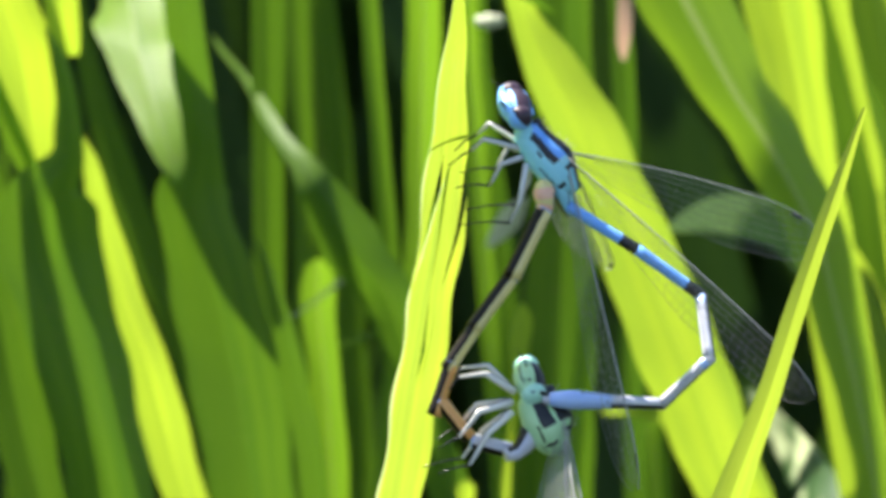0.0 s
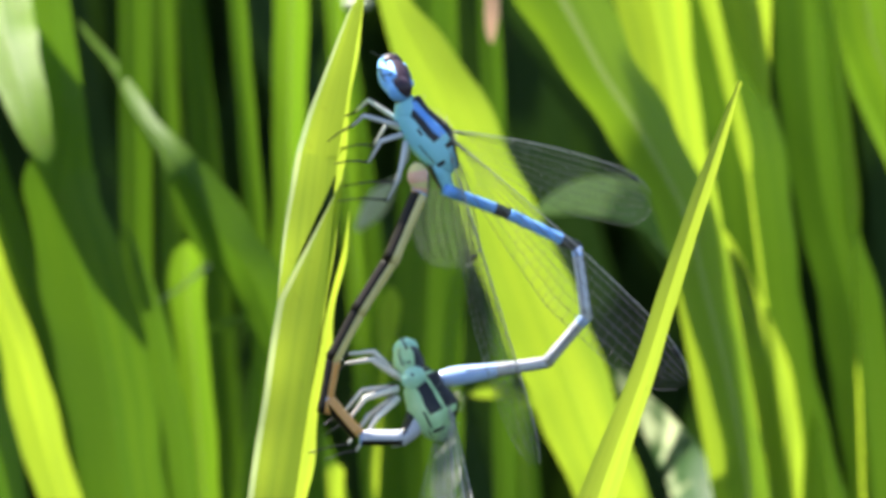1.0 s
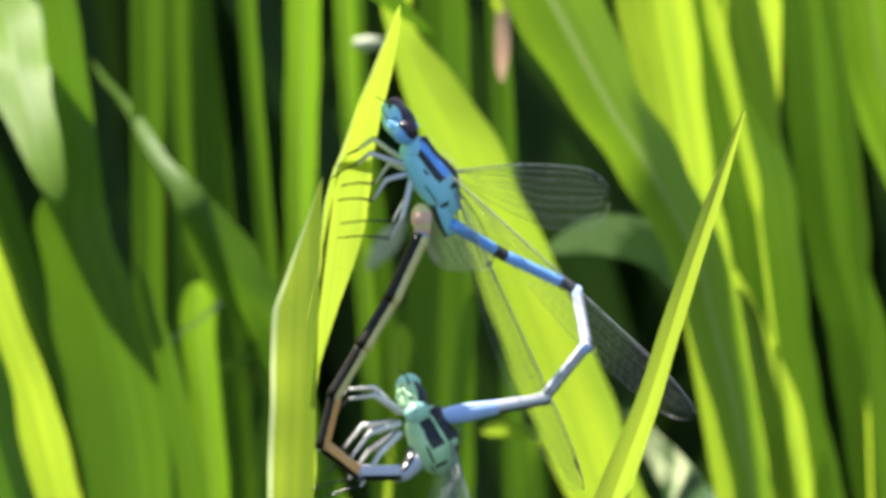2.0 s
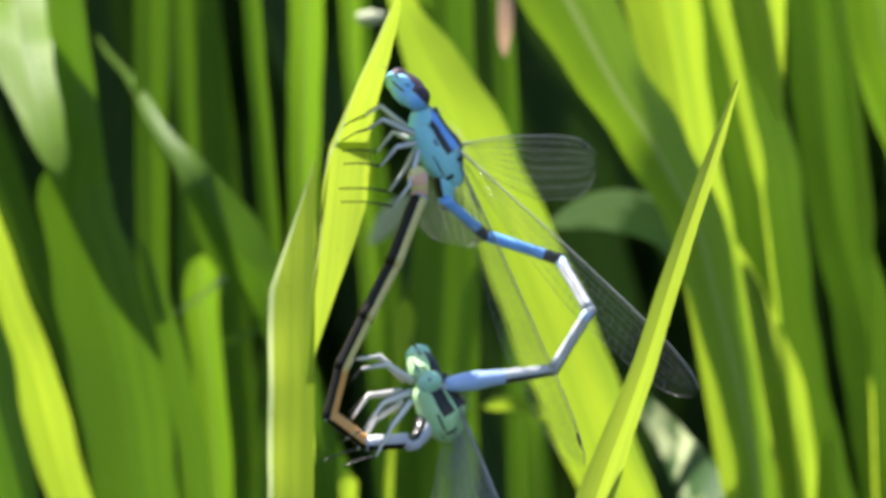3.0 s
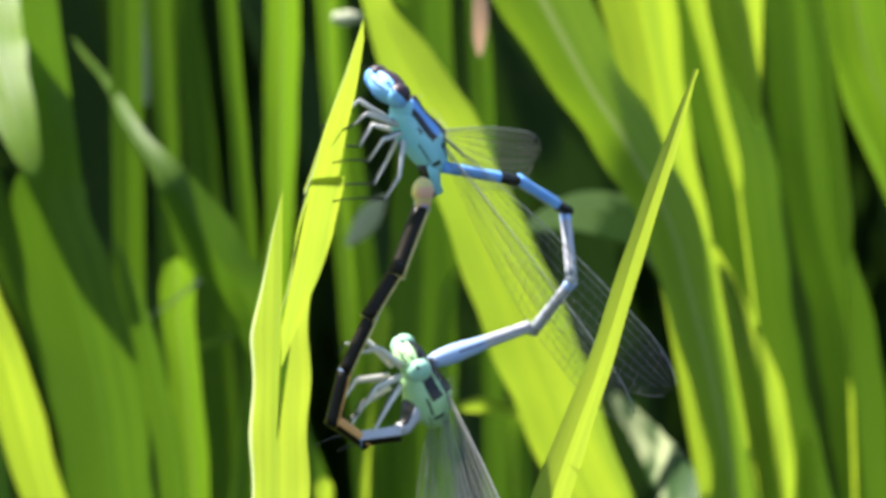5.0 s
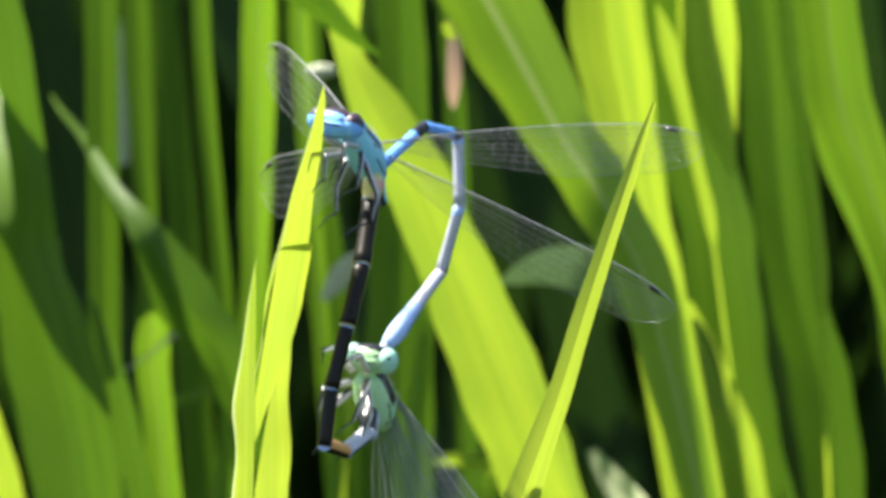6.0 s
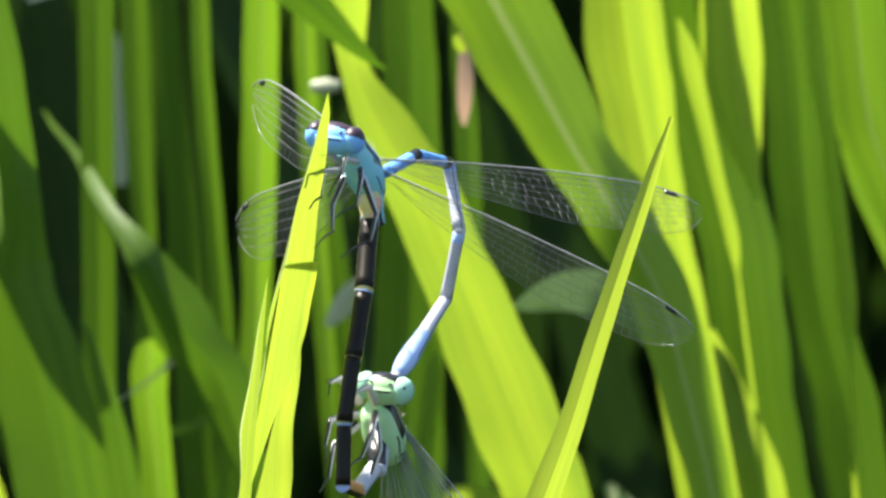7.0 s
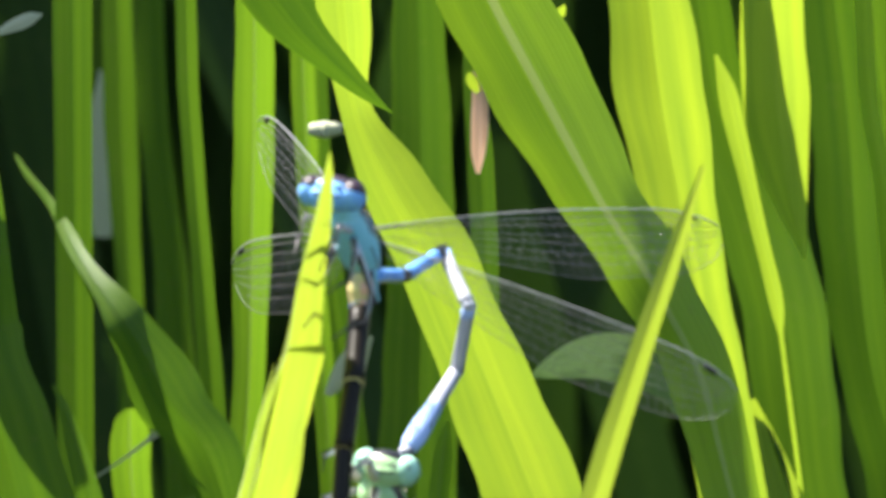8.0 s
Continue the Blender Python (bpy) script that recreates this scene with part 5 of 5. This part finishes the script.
    walk(male_wings[1], [(0, pose(-0.00040, 0.00040, 0.00115, -60.9, -9.9, 172.3)), (0.5, pose(-0.00040, 0.00040, 0.00115, -77.2, -10.5, 174.9)), (1, pose(-0.00040, 0.00040, 0.00115, -93.4, -9.9, 177.5)),
        (1.5, pose(-0.00040, 0.00040, 0.00115, -54.2, -12.0, 168.8)), (3, pose(-0.00040, 0.00040, 0.00115, -34.7, -15.2, 152.5)), (3.5, pose(-0.00040, 0.00040, 0.00115, -32.6, -15.1, 151.1)),
        (4, pose(-0.00040, 0.00040, 0.00115, -33.7, -12.3, 152.6)), (4.2, pose(-0.00040, 0.00040, 0.00115, -34.2, -10.9, 153.4)), (5.3, pose(-0.00040, 0.00040, 0.00115, -111.9, -9.4, 166.4)),
        (5.5, pose(-0.00040, 0.00040, 0.00115, -98.0, -25.1, 150.3)), (6, pose(-0.00040, 0.00040, 0.00115, -100.7, -31.5, 129.9)), (6.5, pose(-0.00040, 0.00040, 0.00115, -101.9, -28.5, 131.9)),
        (7, pose(-0.00040, 0.00040, 0.00115, -105.4, -26.7, 137.8)), (7.5, pose(-0.00040, 0.00040, 0.00115, -89.0, -30.7, 132.0)), (8, pose(-0.00040, 0.00040, 0.00115, -91.9, -35.2, 136.2))])
    walk(male_wings[2], [(0, pose(-0.00100, 0.00040, 0.00090, -49.2, 20.5, 154.9)), (0.5, pose(-0.00100, 0.00040, 0.00090, -48.9, 17.7, 155.9)), (1, pose(-0.00100, 0.00040, 0.00090, -43.9, 20.3, 168.7)),
        (1.5, pose(-0.00100, 0.00040, 0.00090, -43.3, 13.7, 170.1)), (3, pose(-0.00100, 0.00040, 0.00090, -31.3, 6.7, 168.2)), (3.5, pose(-0.00100, 0.00040, 0.00090, -30.5, 3.0, 173.9)),
        (4, pose(-0.00100, 0.00040, 0.00090, -32.2, 8.0, 175.6)), (4.2, pose(-0.00100, 0.00040, 0.00090, -34.3, 10.4, 166.5)), (5.3, pose(-0.00100, 0.00040, 0.00090, -27.2, 0.5, 146.3)),
        (5.5, pose(-0.00100, 0.00040, 0.00090, -20.7, 9.8, 137.1)), (6, pose(-0.00100, 0.00040, 0.00090, -14.6, 9.2, 122.4)), (6.5, pose(-0.00100, 0.00040, 0.00090, -14.4, 8.1, 119.5)),
        (7, pose(-0.00100, 0.00040, 0.00090, -13.5, 9.2, 120.0)), (7.5, pose(-0.00100, 0.00040, 0.00090, -27.7, 10.9, 111.4)), (8, pose(-0.00100, 0.00040, 0.00090, -27.5, 9.9, 109.4))])
    walk(male_wings[3], [(0, pose(-0.00100, -0.00040, 0.00090, -31.9, 23.3, -117.7)), (0.5, pose(-0.00100, -0.00040, 0.00090, -66.8, 19.4, -119.8)), (1, pose(-0.00100, -0.00040, 0.00090, -66.4, 23.3, -120.0)),
        (1.5, pose(-0.00100, -0.00040, 0.00090, -66.9, 18.7, -118.2)), (3, pose(-0.00100, -0.00040, 0.00090, -55.6, 1.4, -119.9)), (3.5, pose(-0.00100, -0.00040, 0.00090, -51.9, 0.4, -120.4)),
        (4, pose(-0.00100, -0.00040, 0.00090, -4.1, 4.3, -121.8)), (4.2, pose(-0.00100, -0.00040, 0.00090, 0.4, 6.0, -122.4)), (5.3, pose(-0.00100, -0.00040, 0.00090, -138.6, -0.3, -120.3)),
        (5.5, pose(-0.00100, -0.00040, 0.00090, -129.6, -8.7, -128.3)), (6, pose(-0.00100, -0.00040, 0.00090, -121.9, -24.3, -127.2)), (6.5, pose(-0.00100, -0.00040, 0.00090, -123.3, -20.3, -126.1)),
        (7, pose(-0.00100, -0.00040, 0.00090, -122.5, -20.5, -128.2)), (7.5, pose(-0.00100, -0.00040, 0.00090, -124.8, -23.5, -131.3)), (8, pose(-0.00100, -0.00040, 0.00090, -125.3, -27.8, -130.3))])
    walk(perch_tip_left, [(0, pose(0.00014, 0.00215, 0.30634, -5.3, -0.6, -118.1)), (0.5, pose(0.00157, 0.00209, 0.30516, -1.7, -4.3, -188.0)), (1, pose(0.00125, 0.00203, 0.30389, -0.9, -9.4, -190.1)),
        (1.5, pose(0.00099, 0.00198, 0.30570, -15.8, -2.7, -110.0)), (3, pose(0.00082, 0.00180, 0.30488, -23.1, 1.2, -97.0)), (3.5, pose(0.00111, 0.00180, 0.30482, -22.0, 1.4, -97.0)),
        (5.3, pose(0.00258, -0.00243, 0.30262, -19.0, 3.8, -99.7)), (5.5, pose(0.00312, -0.00245, 0.30256, -19.9, 3.7, -99.8)), (6, pose(0.00273, -0.00251, 0.30084, -15.7, 4.4, -99.5)),
        (6.5, pose(0.00299, -0.00256, 0.30018, -15.1, 4.4, -99.4)), (7.2, pose(0.00340, -0.00264, 0.30133, -14.4, 4.6, -99.4)), (8, pose(0.00440, -0.00273, 0.30029, -12.8, 4.8, -99.2))])
    walk(perch_tip_right, [(0, pose(0.00014, 0.00215, 0.30634, 5.3, 0.4, 63.9)), (0.5, pose(0.00157, 0.00209, 0.30516, 4.3, -1.7, 81.9)), (1, pose(0.00125, 0.00203, 0.30389, 9.3, -1.6, 83.7)),
        (1.5, pose(0.00099, 0.00198, 0.30570, 14.3, 7.4, 52.5)), (3, pose(0.00082, 0.00180, 0.30488, 16.9, 16.1, 37.6)), (3.5, pose(0.00111, 0.00180, 0.30482, 16.2, 15.2, 37.4)),
        (5.3, pose(0.00258, -0.00243, 0.30262, 18.5, 6.1, 51.9)), (5.5, pose(0.00312, -0.00245, 0.30256, 19.1, 6.6, 52.0)), (6, pose(0.00273, -0.00251, 0.30084, 15.9, 3.4, 53.6)),
        (6.5, pose(0.00299, -0.00256, 0.30018, 15.5, 2.5, 55.5)), (7.2, pose(0.00340, -0.00264, 0.30133, 15.0, 1.9, 56.5)), (8, pose(0.00440, -0.00273, 0.30029, 13.6, 1.3, 55.4))])
    walk(perch_mid_left, [(0, pose(-0.00080, 0.00249, 0.29639, -5.7, -0.8, -118.0)), (0.5, pose(0.00037, 0.00248, 0.29524, -1.1, -7.1, -189.1)), (1, pose(0.00038, 0.00248, 0.29394, -1.5, -5.4, -192.0)),
        (1.5, pose(-0.00036, 0.00248, 0.29581, -8.0, -2.1, -125.0)), (3, pose(-0.00025, 0.00247, 0.29496, -6.6, 2.9, -98.4)), (3.5, pose(-0.00022, 0.00247, 0.29493, -8.1, 2.7, -98.4)),
        (5.3, pose(0.00060, -0.00127, 0.29289, -12.5, 4.4, -101.2)), (5.5, pose(0.00146, -0.00129, 0.29277, -10.7, 4.8, -101.0)), (6, pose(0.00118, -0.00135, 0.29102, -10.0, 4.9, -100.9)),
        (6.5, pose(0.00130, -0.00141, 0.29039, -10.9, 4.7, -101.0)), (7.2, pose(0.00175, -0.00149, 0.29154, -10.6, 4.7, -101.0)), (8, pose(0.00225, -0.00158, 0.29059, -13.5, 4.2, -101.2))])
    walk(perch_mid_right, [(0, pose(-0.00080, 0.00249, 0.29639, 5.7, 0.8, 62.0)), (0.5, pose(0.00037, 0.00248, 0.29524, 7.1, -1.4, 82.8)), (1, pose(0.00038, 0.00248, 0.29394, 5.2, -2.0, 83.8)),
        (1.5, pose(-0.00036, 0.00248, 0.29581, 8.1, 1.4, 59.9)), (3, pose(-0.00025, 0.00247, 0.29496, 6.1, 3.8, 26.0)), (3.5, pose(-0.00022, 0.00247, 0.29493, 6.8, 5.2, 26.1)),
        (5.3, pose(0.00060, -0.00127, 0.29289, 13.0, 2.8, 47.7)), (5.5, pose(0.00146, -0.00129, 0.29277, 11.5, 1.8, 46.6)), (6, pose(0.00118, -0.00135, 0.29102, 11.1, 1.2, 47.6)),
        (6.5, pose(0.00130, -0.00141, 0.29039, 11.7, 1.7, 47.6)), (7.2, pose(0.00175, -0.00149, 0.29154, 11.5, 1.5, 47.6)), (8, pose(0.00225, -0.00158, 0.29059, 13.7, 3.5, 47.7))])
    walk(perch_low_left, [(0, pose(-0.00080, 0.00249, 0.29639, -7.8, -3.7, -121.8)), (0.5, pose(0.00037, 0.00248, 0.29524, 1.3, -10.4, -193.2)), (1, pose(0.00038, 0.00248, 0.29394, 1.0, -8.7, -195.2)),
        (1.5, pose(-0.00036, 0.00248, 0.29581, -0.3, -4.5, -195.0)), (3, pose(-0.00025, 0.00247, 0.29496, -1.8, -1.0, -195.0)), (3.5, pose(-0.00022, 0.00247, 0.29493, -1.6, -1.7, -195.0)),
        (5.3, pose(0.00060, -0.00127, 0.29289, -2.9, 2.1, -128.1)), (5.5, pose(0.00146, -0.00129, 0.29277, -4.1, 1.0, -130.1)), (6, pose(0.00118, -0.00135, 0.29102, -2.2, 2.7, -120.1)),
        (6.5, pose(0.00130, -0.00141, 0.29039, -3.9, 2.1, -112.2)), (7.2, pose(0.00175, -0.00149, 0.29154, -6.0, 1.5, -110.2)), (8, pose(0.00225, -0.00158, 0.29059, -10.8, 0.9, -110.5))])
    walk(perch_low_right, [(0, pose(-0.00080, 0.00249, 0.29639, 8.1, 3.2, 62.2)), (0.5, pose(0.00037, 0.00248, 0.29524, 10.5, 0.9, 79.0)), (1, pose(0.00038, 0.00248, 0.29394, 8.7, 0.7, 77.0)),
        (1.5, pose(-0.00036, 0.00248, 0.29581, 4.2, -1.5, 89.9)), (3, pose(-0.00025, 0.00247, 0.29496, 0.3, -2.0, 96.0)), (3.5, pose(-0.00022, 0.00247, 0.29493, 1.0, -2.1, 96.0)),
        (5.3, pose(0.00060, -0.00127, 0.29289, 2.8, -2.3, 55.9)), (5.5, pose(0.00146, -0.00129, 0.29277, 4.0, -1.5, 55.9)), (6, pose(0.00118, -0.00135, 0.29102, 2.7, -2.3, 49.9)),
        (6.5, pose(0.00130, -0.00141, 0.29039, 4.4, -0.6, 46.9)), (7.2, pose(0.00175, -0.00149, 0.29154, 6.1, 1.1, 45.9)), (8, pose(0.00225, -0.00158, 0.29059, 10.2, 3.5, 45.9))])


motions()
